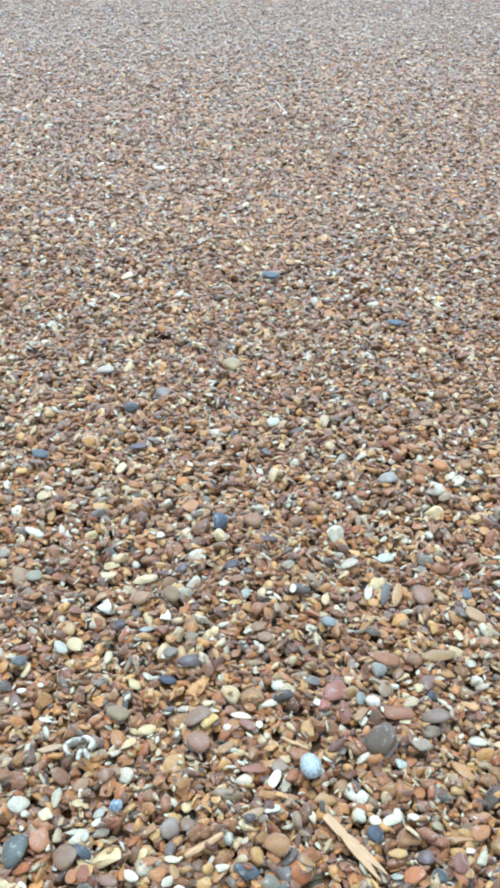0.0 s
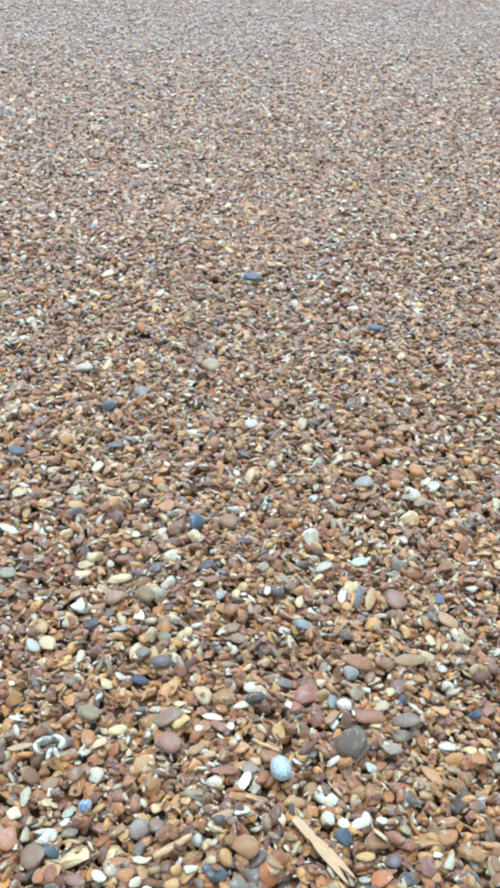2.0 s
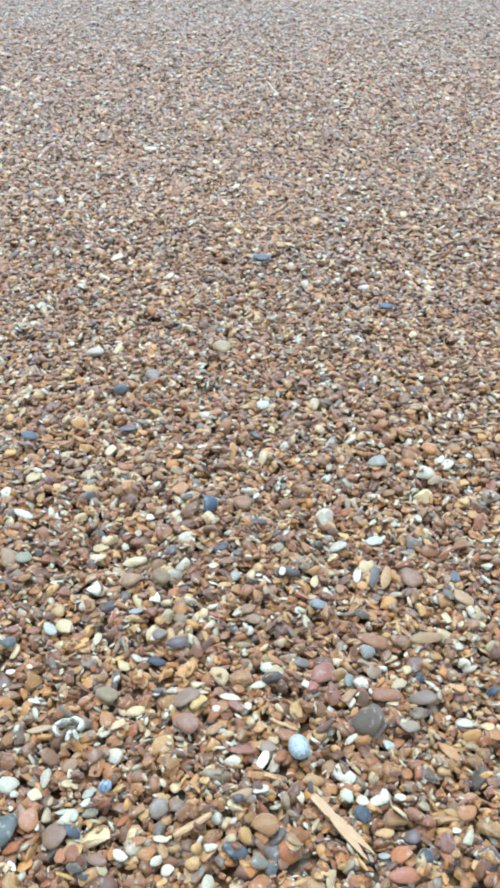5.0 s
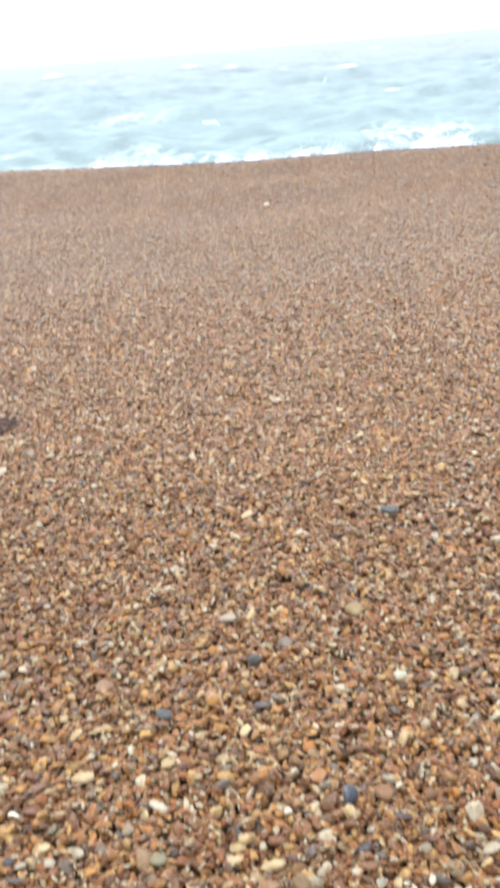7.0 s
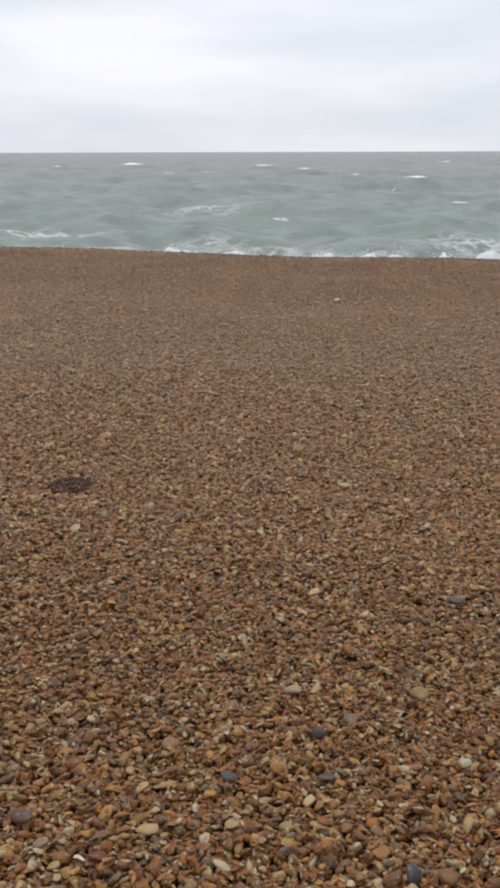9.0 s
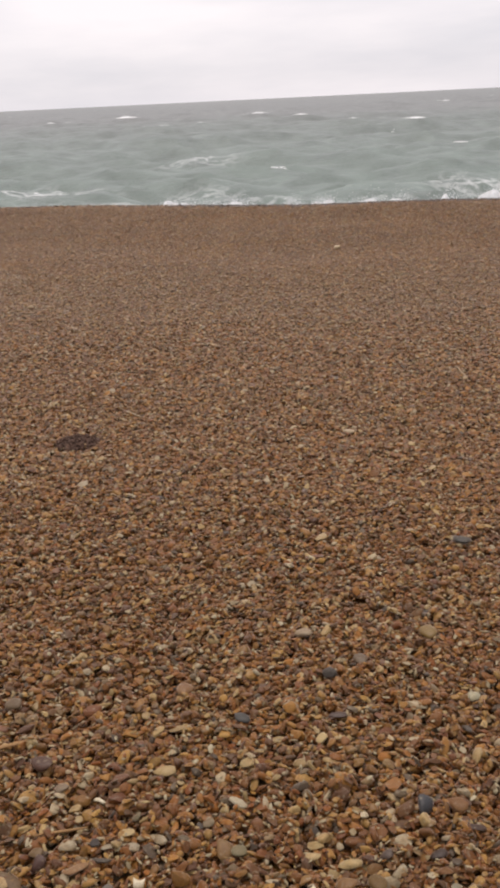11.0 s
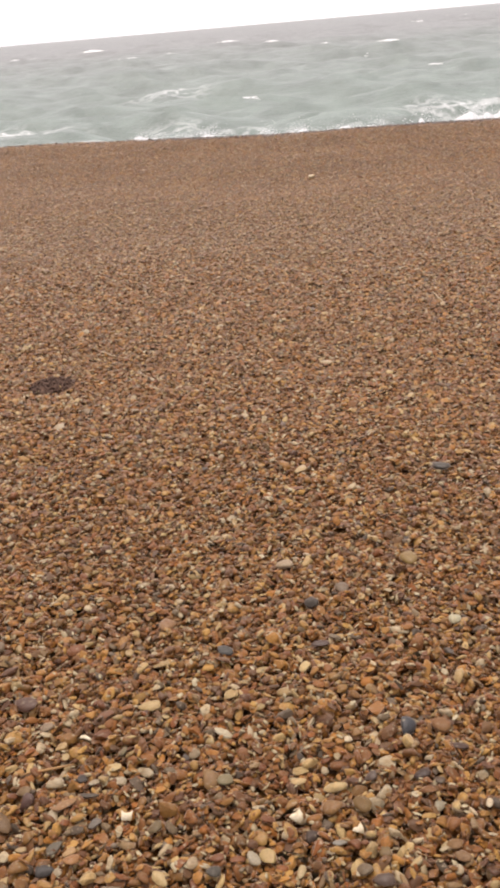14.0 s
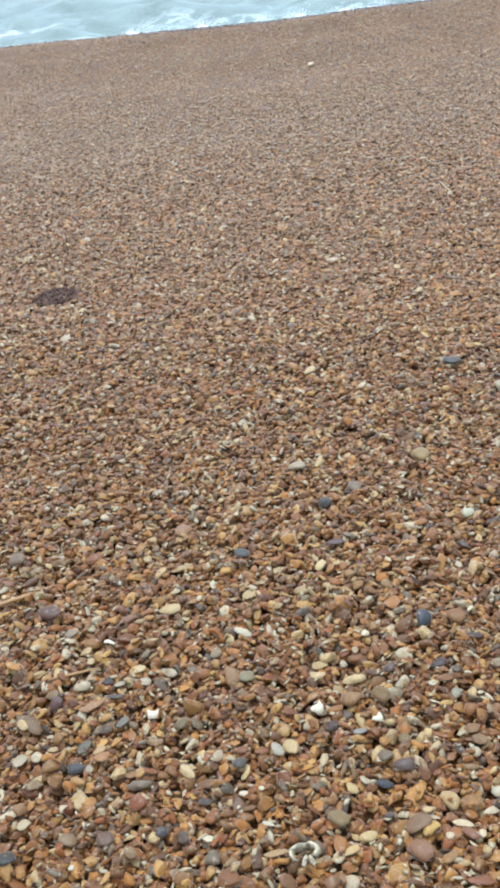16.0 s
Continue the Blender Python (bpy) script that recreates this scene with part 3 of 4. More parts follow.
stone(0.103, 0.624, 0.016, 0.009, 21, "E5E5E0", True)
stone(0.141, 0.617, 0.012, 0.007, -67, "EEE8D8")
stone(0.020, 0.615, 0.016, 0.016, -3, "A08870")
stone(0.061, 0.595, 0.016, 0.013, -45, "CACBC6", True)
stone(0.083, 0.614, 0.024, 0.010, 26, "C8AA80")
stone(0.053, 0.566, 0.014, 0.007, 0, "DEDCD2")
stone(0.097, 0.553, 0.018, 0.013, -38, "8C8A82")
stone(0.110, 0.547, 0.012, 0.010, 90, "6A6E72")
stone(0.051, 0.535, 0.017, 0.011, 74, "CFCFC4")
stone(0.132, 0.691, 0.019, 0.015, -36, "AE7A44")
stone(0.126, 0.667, 0.017, 0.015, 75, "A8703C")
stone(0.223, 0.704, 0.036, 0.034, 60, "6E5C40", True, 0.95)
stone(0.238, 0.679, 0.015, 0.011, 0, "D6E2E6")
stone(0.202, 0.597, 0.018, 0.015, -59, "3E4450")
stone(0.188, 0.619, 0.013, 0.010, -53, "DDE2D8")
stone(0.203, 0.613, 0.015, 0.011, -60, "F0EDE8")
stone(0.223, 0.613, 0.025, 0.012, 20, "E6E8DE", True)
stone(0.240, 0.617, 0.010, 0.008, 0, "F0F0EA")
stone(0.249, 0.602, 0.021, 0.017, -10, "A27552", True)
stone(0.245, 0.578, 0.016, 0.015, -3, "7E6E6C")
stone(0.233, 0.559, 0.023, 0.017, 0, "C27F48")
stone(0.231, 0.537, 0.027, 0.014, 8, "B9784A")
stone(0.256, 0.556, 0.020, 0.017, 77, "4A4E50", True)
stone(0.278, 0.566, 0.022, 0.017, 18, "8E624C", True)
stone(0.305, 0.601, 0.023, 0.016, 34, "B9854E", True)
stone(0.302, 0.668, 0.027, 0.014, -57, "C99C62")
stone(0.324, 0.703, 0.017, 0.012, 0, "D9DCD6")
stone(0.290, 0.582, 0.009, 0.006, 0, "F6F6F2", True)
stone(0.262, 0.607, 0.010, 0.010, -5, "B9B48E")
stone(0.298, 0.572, 0.018, 0.008, 53, "C9CBBC")
stone(0.319, 0.620, 0.012, 0.006, -68, "DAD4C0")
stone(0.264, 0.700, 0.019, 0.013, 21, "B0A598")
stone(0.219, 0.580, 0.016, 0.009, 7, "D2AF74")
stone(0.215, 0.558, 0.011, 0.009, 0, "B8C0BE")
stone(-0.114, 0.848, 0.025, 0.018, -43, "E2D2A6")
stone(-0.133, 0.843, 0.019, 0.013, -34, "C4C4C2")
stone(-0.077, 0.830, 0.018, 0.009, 78, "E2D8BC")
stone(-0.176, 0.821, 0.016, 0.017, -3, "5E6062")
stone(-0.043, 0.790, 0.013, 0.013, 0, "DCCB9A")
stone(-0.005, 0.829, 0.017, 0.019, 0, "8C8070")
stone(-0.043, 0.920, 0.025, 0.024, 0, "B08A58", True)
stone(-0.058, 0.747, 0.022, 0.019, 0, "9A8A66")
stone(0.000, 0.752, 0.014, 0.012, 0, "60585A")
stone(-0.007, 0.798, 0.019, 0.012, 0, "50566A")
stone(-0.026, 0.727, 0.018, 0.012, 29, "DCCFA8")
stone(-0.134, 0.742, 0.016, 0.006, -18, "D9DCDA")
stone(-0.032, 0.865, 0.018, 0.011, 0, "A8B0BC")
stone(-0.081, 0.715, 0.020, 0.019, -2, "8C7460", True)
stone(0.117, 0.782, 0.016, 0.011, -21, "E9EAE8")
stone(0.107, 0.757, 0.017, 0.008, 30, "EDE8DE")
stone(0.075, 0.741, 0.020, 0.009, -11, "EAE4D4")
stone(0.042, 0.729, 0.018, 0.015, 36, "E2C478", True)
stone(0.028, 0.738, 0.028, 0.020, 6, "9A7E60")
stone(0.016, 0.816, 0.023, 0.015, 0, "6E5E5A")
stone(0.183, 0.873, 0.020, 0.019, -2, "8C94A0")
stone(0.179, 0.773, 0.027, 0.023, 23, "A56B4E", True)
stone(0.157, 0.790, 0.019, 0.014, 0, "84807E")
stone(0.127, 0.794, 0.018, 0.009, -19, "C4935E")
stone(0.182, 0.916, 0.018, 0.010, 78, "E2D2AC")
stone(0.165, 0.752, 0.015, 0.012, 76, "B06A50")
stone(0.159, 0.758, 0.012, 0.009, 77, "E2E8EE", True)
stone(0.145, 0.926, 0.011, 0.012, 0, "F0EEEA", True)
stone(0.124, 0.921, 0.009, 0.011, 0, "F0EEEA")
stone(0.085, 0.931, 0.017, 0.011, 81, "B9BCB8")
stone(0.099, 0.875, 0.019, 0.016, 0, "A08260")
stone(0.105, 0.855, 0.019, 0.018, 0, "A08260")
stone(0.094, 0.732, 0.012, 0.008, 81, "EAE8DE")
stone(0.060, 0.725, 0.009, 0.008, -45, "F0EEE8")
stone(0.242, 0.823, 0.035, 0.020, -27, "A2754E")
stone(0.304, 0.820, 0.044, 0.020, 27, "B2925A")
stone(0.232, 0.803, 0.019, 0.016, 0, "9A9C9E")
stone(0.305, 0.920, 0.024, 0.027, 0, "A27850")
stone(0.258, 0.922, 0.027, 0.012, 78, "7E7C82")
stone(0.272, 0.920, 0.031, 0.012, 76, "C9A878")
stone(0.238, 0.928, 0.024, 0.011, 70, "EDEAE2")
stone(0.242, 0.910, 0.013, 0.013, 0, "D6A65C")
stone(0.337, 0.857, 0.021, 0.009, -77, "E6DAB8")
stone(0.247, 0.785, 0.011, 0.010, 26, "F8F6F2", True)
stone(0.237, 0.777, 0.016, 0.017, 0, "B09C80")
stone(0.207, 0.761, 0.016, 0.012, 77, "8E9490")
stone(0.221, 0.753, 0.018, 0.015, -40, "F4F0EE", True)
stone(0.298, 0.751, 0.024, 0.011, -74, "DCDCD0", True)
stone(0.326, 0.750, 0.019, 0.016, -74, "DDB070")
stone(0.288, 0.768, 0.015, 0.015, -72, "3C3C48", True)
stone(0.285, 0.735, 0.029, 0.017, -1, "8E7862")
stone(0.245, 0.741, 0.032, 0.016, 0, "A26E3E")
stone(0.204, 0.738, 0.020, 0.010, 41, "B8905C")
stone(0.207, 0.714, 0.016, 0.011, -80, "D0963E")
stone(0.274, 0.778, 0.012, 0.012, 0, "D9CFA4")
stone(0.261, 0.756, 0.020, 0.012, 32, "D0C0A0")
stone(0.340, 0.809, 0.010, 0.010, -29, "D2D2C8")
stone(0.363, 0.885, 0.026, 0.019, -29, "C0A070")
stone(0.361, 0.922, 0.021, 0.012, 72, "6A7488")
stone(0.400, 0.921, 0.013, 0.015, 0, "DAD8CE")
stone(0.364, 0.747, 0.015, 0.012, -3, "3C4454")
stone(0.308, 0.714, 0.010, 0.007, 68, "F4F2EE", True)
stone(0.074, 1.486, 0.027, 0.034, 0, "AE9654")
stone(-0.090, 1.195, 0.020, 0.022, 0, "EDE4C4")
stone(0.052, 1.060, 0.023, 0.026, 0, "4C566E")
stone(-0.196, 1.049, 0.023, 0.014, 0, "E2E6E6")
stone(0.294, 1.153, 0.026, 0.027, 0, "A8A69E")
stone(-0.142, 1.472, 0.029, 0.027, 1, "C4BCB4")
stone(0.157, 1.846, 0.035, 0.043, 1, "5C6068")
stone(0.381, 1.639, 0.028, 0.032, 0, "5A6880")
stone(0.097, 1.067, 0.023, 0.022, 0, "A07A54")
stone(-0.216, 1.230, 0.024, 0.021, 0, "565C66")
stone(0.136, 1.308, 0.021, 0.020, 0, "D8E2DE")
stone(0.268, 0.992, 0.020, 0.018, 0, "CFD8D0")
stone(0.219, 0.974, 0.022, 0.015, 28, "D2CCC0")
stone(-0.180, 0.959, 0.020, 0.019, 31, "A0A08C")
stone(-0.027, 1.040, 0.012, 0.015, 0, "F4F4F0", True)
stone(-0.091, 1.357, 0.026, 0.026, -2, "4A4644")
stone(-0.136, 1.855, 0.022, 0.034, -5, "DCCFB4")
stone(-0.319, 1.300, 0.026, 0.037, 0, "B08858", True)
stone(-0.102, 2.523, 0.028, 0.023, 0, "E2D8C8")
stone(-0.328, 0.982, 0.031, 0.014, 28, "E8DCBC", True)
stone(-0.586, 1.232, 0.022, 0.026, 51, "8E7E6C")
stone(-1.699, 4.287, 0.032, 0.026, 0, "D0C4B0")
stone(-0.308, 6.12, 0.042, 0.036, 0, "FFFCF6", False, 1.0)
stone(-0.310, 1.104, 0.032, 0.019, 0, "E2D2AC")
stone(-0.046, 0.953, 0.034, 0.020, 20, "E4D6B4", True)
stone(-0.008, 0.925, 0.021, 0.023, 0, "8C7444")
stone(0.003, 0.969, 0.016, 0.015, 3, "6C5E5C")
stone(-0.199, 0.962, 0.021, 0.026, 0, "A88858")
stone(-0.175, 0.840, 0.017, 0.012, 0, "98602C")
stone(-0.238, 0.810, 0.023, 0.014, -27, "E4D4B0")
stone(-0.296, 0.791, 0.034, 0.017, 17, "948A7E", True)
stone(-0.374, 0.853, 0.025, 0.014, 61, "787672")
stone(-0.378, 0.816, 0.025, 0.014, 0, "505460")
stone(-0.359, 0.816, 0.014, 0.012, 0, "C4BEB4")
stone(-0.414, 0.736, 0.017, 0.014, 23, "D4CCB8")
stone(-0.417, 0.690, 0.022, 0.020, 0, "3E3C3A")
stone(-0.384, 0.673, 0.019, 0.008, -58, "DCC89C")
stone(-0.192, 0.698, 0.020, 0.018, 69, "8C8474")
stone(-0.212, 0.794, 0.023, 0.014, 0, "8A6C50")
stone(-0.203, 0.833, 0.015, 0.013, 90, "D0C4B4")
stone(-0.167, 0.780, 0.010, 0.010, 0, "F4F2F0")
stone(-0.286, 0.759, 0.020, 0.018, 0, "A0623A")
stone(-0.427, 0.755, 0.020, 0.015, 37, "A8845A")
stone(-0.314, 0.767, 0.016, 0.011, 21, "CDB494")
stone(-0.429, 0.846, 0.018, 0.016, -3, "D2AE84")
stone(-0.347, 0.832, 0.018, 0.019, -3, "C99C70")
stone(-0.353, 0.844, 0.015, 0.013, 0, "DCC09C")
stone(-0.452, 0.879, 0.037, 0.019, -38, "8C7454")
stone(-0.458, 0.874, 0.020, 0.011, -41, "E0D0B4")
stone(-0.256, 0.880, 0.018, 0.020, 0, "84785A")
stone(-0.335, 0.891, 0.016, 0.013, 25, "8C8E98")
stone(-0.217, 0.682, 0.017, 0.010, -30, "DCDAD0", True)
stone(-0.283, 0.698, 0.015, 0.013, 0, "A8947A")
stone(-0.253, 0.726, 0.013, 0.011, 36, "5C5C6C")
stone(-0.227, 0.720, 0.024, 0.013, -63, "6A5C58", True)
stone(-0.316, 0.719, 0.020, 0.019, 0, "80685A")
stone(-0.358, 0.715, 0.020, 0.016, 0, "A08864")
stone(-0.378, 0.912, 0.027, 0.015, 47, "B8987C")
stone(-0.411, 0.840, 0.013, 0.009, 11, "D8C8A8")
stone(-0.087, 0.962, 0.020, 0.015, 14, "E6D8B8", True)
stone(0.067, 0.981, 0.022, 0.016, 19, "4E3C34")
stone(0.117, 1.028, 0.028, 0.013, 3, "5A4238")
stone(-0.069, 1.250, 0.029, 0.015, 7, "5E4438")
stone(-0.041, 1.400, 0.022, 0.026, -4, "8A7A68")
stone(-0.493, 1.101, 0.034, 0.025, -3, "6A4630")
stone(-0.364, 1.079, 0.027, 0.020, 2, "9A6A40")
stone(-0.444, 1.049, 0.019, 0.016, 5, "B0A49A")
stone(-0.415, 1.019, 0.016, 0.013, 0, "DCC8A0", True)
stone(-0.352, 0.954, 0.014, 0.009, 3, "C8C8C4")
stone(-0.367, 0.958, 0.014, 0.014, 1, "4A4648")
stone(-0.327, 1.010, 0.016, 0.013, 12, "9A9684")
stone(-0.353, 0.930, 0.025, 0.012, 9, "5C5448")
stone(-0.230, 1.013, 0.014, 0.013, 8, "B4B0A8")
stone(0.156, 1.066, 0.016, 0.016, -16, "8A6A48")
stone(0.020, 0.856, 0.016, 0.014, -18, "8E7A50")
stone(-0.068, 0.876, 0.017, 0.014, 0, "54443C")
stone(-0.238, 0.885, 0.016, 0.020, 4, "8A7C68")
stone(-0.433, 0.921, 0.018, 0.022, -14, "6A4A44")


# ---------------------------------------------------------------- shells, wood and a dark clump among the stones
SHELL = plain_material("shell_white", "E0D4B8", 0.45, "C0AE8A", 220.0)
WORN_SHELL = plain_material("worn_shell", "C0B290", 0.5, "5A4C3A", 160.0)
MUSSEL = plain_material("mussel_blue", "3A4048", 0.25, "86847C", 260.0)
PALE_WOOD = plain_material("birch_wood", "A07A48", 0.6, "8A663A", 90.0, (1, 9, 9), 0.0002)
GREY_WOOD = plain_material("washed_wood", "A8804C", 0.7, "805C36", 80.0, (1, 8, 8))
PALE_STICK = plain_material("bleached_stick", "AA9474", 0.7, "846C50", 80.0, (1, 8, 8))
CLUMP_BROWN = plain_material("clump_brown", "604434", 0.9, "402C20", 90.0)
EGG = plain_material("speckled_stone", "6A665A", 0.4, "9E9A8C", 420.0)


def top_of(x, y, r=0.004):
    """Height of the heap's surface round a place."""
    n = max(1, int(r / CELL))
    i, j = int((y - GY0) / CELL), int((x - GX0) / CELL)
    return float(np.percentile(heap[i - n:i + n + 1, j - n:j + n + 1], 80))


def thing(name, bm, material, x, y, z, turn, pitch, label, category, roll=0.0):
    ob = part(name, bm, material)
    ob.matrix_basis = Matrix.Translation((x, y, z)) @ Euler((roll, -pitch, turn)).to_matrix().to_4x4()
    return tagged(ob, label, category)


def along(x0, y0, x1, y1, lift=0.0):
    """Midpoint, heading and slope of a long thing that lies from one place to another."""
    z0, z1 = top_of(x0, y0), top_of(x1, y1)
    length = math.hypot(x1 - x0, y1 - y0)
    mid_z = max((z0 + z1) / 2, top_of((x0 + x1) / 2, (y0 + y1) / 2) - 0.002)
    return (x0 + x1) / 2, (y0 + y1) / 2, mid_z + lift, math.atan2(y1 - y0, x1 - x0), math.atan2(z1 - z0, length), length


def chip_fork(x0, y0, x1, y1):
    x, y, z, turn, pitch, length = along(x0, y0, x1, y1, 0.003)
    k = length / 0.088
    spine = ((0.0, 0.0030), (0.0012, 0.0046), (0.012, 0.0052), (0.024, 0.0054), (0.030, 0.0042), (0.034, 0.0054), (0.042, 0.0068), (0.052, 0.0074), (0.068, 0.0072))
    prong = ((0.068, 0.0072, 0.0), (0.073, 0.0070, 0.0012), (0.081, 0.0066, 0.0034), (0.088, 0.0058, 0.0046))
    fork = new("chip_fork")
    fork.matrix_basis = Matrix.Translation((x, y, z)) @ Euler((0, -pitch, turn)).to_matrix().to_4x4()
    tagged(fork, "small pale wooden chip fork with two prongs lying on shingle", "fork")
    for name, strip in (("handle", [(a, -w, w) for a, w in spine]), ("prong", [(a, v, w) for a, w, v in prong]), ("prong", [(a, -w, -v) for a, w, v in prong])):
        bm, last = bmesh.new(), None
        for a, y0_, y1_ in strip:
            bend = 0.0006 * math.sin(a * 40)
            ring = [bm.verts.new(((a - 0.044) * k, yy * k, bend + zz)) for yy, zz in ((y0_, -0.0009), (y1_, -0.0009), (y1_, 0.0009), (y0_, 0.0009))]
            if last:
                for q in range(4):
                    bm.faces.new((last[q], last[(q + 1) % 4], ring[(q + 1) % 4], ring[q]))
            else:
                bm.faces.new(ring[::-1])
            last = ring
        bm.faces.new(last)
        bmesh.ops.recalc_face_normals(bm, faces=bm.faces)
        piece = part(name, bm, PALE_WOOD, fork)
        for poly in piece.data.polygons:
            poly.use_smooth = False


def stick(name, x0, y0, x1, y1, radius, material, label, category, flat=1.0, seed=0):
    x, y, z, turn, pitch, length = along(x0, y0, x1, y1, radius * 0.5)
    rng = np.random.default_rng(seed)
    bm = bmesh.new()
    rings, sides = 7, 7
    loops = []
    for i in range(rings):
        f = i / (rings - 1)
        r = radius * (0.45 + 0.55 * math.sin(math.pi * (0.18 + 0.72 * f))) * rng.uniform(0.85, 1.1)
        off = length * 0.008 * rng.normal(), radius * 0.2 * rng.normal()
        loops.append([bm.verts.new(((f - 0.5) * length, off[0] + r * math.cos(6.283 * k / sides), off[1] + r * flat * math.sin(6.283 * k / sides))) for k in range(sides)])
    for a, b in zip(loops, loops[1:]):
        for k in range(sides):
            bm.faces.new((a[k], a[(k + 1) % sides], b[(k + 1) % sides], b[k]))
    bm.faces.new(loops[0][::-1])
    bm.faces.new(loops[-1])
    bmesh.ops.recalc_face_normals(bm, faces=bm.faces)
    return thing(name, bm, material, x, y, z, turn, pitch, label, category)


def dish(bm, length, width, depth, thick, cut=0.0, ribs=0, offset=(0, 0, 0), spin=0.0):
    """A cupped piece of shell with real thickness; cut: share of its rim that is broken off."""
    rings, sides = 4, 14
    c, s = math.cos(spin), math.sin(spin)

    def ring_of(lift):
        rows = []
        for i in range(rings + 1):
            f, row = i / rings, []
            for k in range(sides):
                a = 6.2832 * k / sides
                g = f * (1 - cut * max(0, math.cos(a - 0.6)) * (0.6 + 0.4 * math.sin(5 * a)))
                px, py = g * length / 2 * math.cos(a), g * width / 2 * math.sin(a)
                pz = depth * (1 - g * g) + lift + (0.0004 * math.cos(ribs * a) * f if ribs else 0)
                row.append(bm.verts.new((c * px - s * py + offset[0], s * px + c * py + offset[1], pz + offset[2])))
            rows.append(row)
        return rows

    top, under = ring_of(thick), ring_of(0)
    for rows in (top, under):
        for a, b in zip(rows[1:], rows[2:]):
            for k in range(sides):
                bm.faces.new((a[k], a[(k + 1) % sides], b[(k + 1) % sides], b[k]))
        bm.faces.new(rows[1])
    for k in range(sides):
        bm.faces.new((top[-1][k], top[-1][(k + 1) % sides], under[-1][(k + 1) % sides], under[-1][k]))
    loose = [v for v in bm.verts if not v.link_faces]
    bmesh.ops.delete(bm, geom=loose)
    bmesh.ops.recalc_face_normals(bm, faces=bm.faces)


def shell(x, y, length, width, turn, material, label, cut=0.3, tilt=(0.2, 0.1), ribs=0, cup=0.3):
    bm = bmesh.new()
    dish(bm, 1.2 * length, 1.2 * width, cup * width, 0.0014, cut, ribs)
    z = top_of(x, y, 0.006) + 0.05 * width
    return thing("shell_fragment", bm, material, x, y, z, radians(turn), tilt[0], label, "shell", tilt[1])


def shell_piece(x, y, outline, size, lean, turn, label):
    """A broken angular piece of shell, gently cupped, propped up on the stones."""
    bm = bmesh.new()
    sheets = []
    for lift in (0.0014, 0.0):
        rings = []
        for f in (1.0, 0.9, 0.5):
            rings.append([bm.verts.new((f * size / 2 * px, f * size / 2 * py, lift * (1 if f < 1 else 0.75) + 0.14 * size * (1 - f * f))) for px, py in outline])
        rings.append([bm.verts.new((0, 0, lift + 0.14 * size))])
        sheets.append(rings)
        n = len(outline)
        for a, c in zip(rings, rings[1:3]):
            for k in range(n):
                bm.faces.new((a[k], a[(k + 1) % n], c[(k + 1) % n], c[k]))
        for k in range(n):
            bm.faces.new((rings[2][k], rings[2][(k + 1) % n], rings[3][0]))
    for k in range(n):
        bm.faces.new((sheets[0][0][k], sheets[0][0][(k + 1) % n], sheets[1][0][(k + 1) % n], sheets[1][0][k]))
    bmesh.ops.recalc_face_normals(bm, faces=bm.faces)
    z = top_of(x, y, 0.006) + 0.3 * size * math.sin(lean)
    return thing("shell_fragment", bm, SHELL, x, y, z, radians(turn), 0.0, label, "shell", lean)


FAN = ((-1.0, 0.0), (-0.35, -0.5), (0.4, -0.85), (0.85, -0.45), (0.9, 0.2), (0.45, 0.9), (0.15, 0.6), (-0.5, 0.35))
SQUARE = ((-0.9, -0.75), (0.8, -0.8), (0.95, 0.8), (0.5, 0.5), (-0.3, 0.45), (-1.0, 0.85))
WEDGE = ((-1.0, -0.5), (0.9, -0.7), (0.75, 0.1), (0.2, 0.9), (-0.2, 0.15), (-0.7, 0.05))


def whelk_remains(x, y):
    """A worn whelk: a thick broken hoop with two splinters of its column."""
    bm = bmesh.new()
    rows = []
    for i in range(15):
        a = radians(-25 + 245 * i / 14)
        r, w = 0.0122 + 0.0016 * math.sin(3 * a) + 0.0006 * math.sin(8 * a), 0.0030 * (0.55 + 0.45 * math.sin(math.pi * (i + 1.5) / 17))
        rows.append([bm.verts.new(((r + w * math.cos(q)) * math.cos(a) * 1.15, (r + w * math.cos(q)) * math.sin(a) * 0.9, 0.005 + (2.2 * w + 0.0012 * math.sin(7 * a)) * math.sin(q)))
                     for q in (6.2832 * k / 8 for k in range(8))])
    for a, b in zip(rows, rows[1:]):
        for k in range(8):
            bm.faces.new((a[k], a[(k + 1) % 8], b[(k + 1) % 8], b[k]))
    bm.faces.new(rows[0][::-1])
    bm.faces.new(rows[-1])
    bmesh.ops.recalc_face_normals(bm, faces=bm.faces)
    whelk = new("whelk_shell")
    whelk.matrix_basis = Matrix.Translation((x, y, top_of(x, y, 0.012))) @ Euler((0, -0.25, 0)).to_matrix().to_4x4()
    tagged(whelk, "worn white whelk shell broken open into a hoop", "shell")
    part("hoop", bm, WORN_SHELL, whelk)
    for long, wide, at, spin in ((0.017, 0.0055, (0.009, -0.008, 0.004), -62), (0.015, 0.006, (0.001, -0.007, 0.004), 78)):
        bm = bmesh.new()
        dish(bm, long, wide, 0.002, 0.0016, 0.2, 0, at, radians(spin))
        part("splinter", bm, WORN_SHELL, whelk)


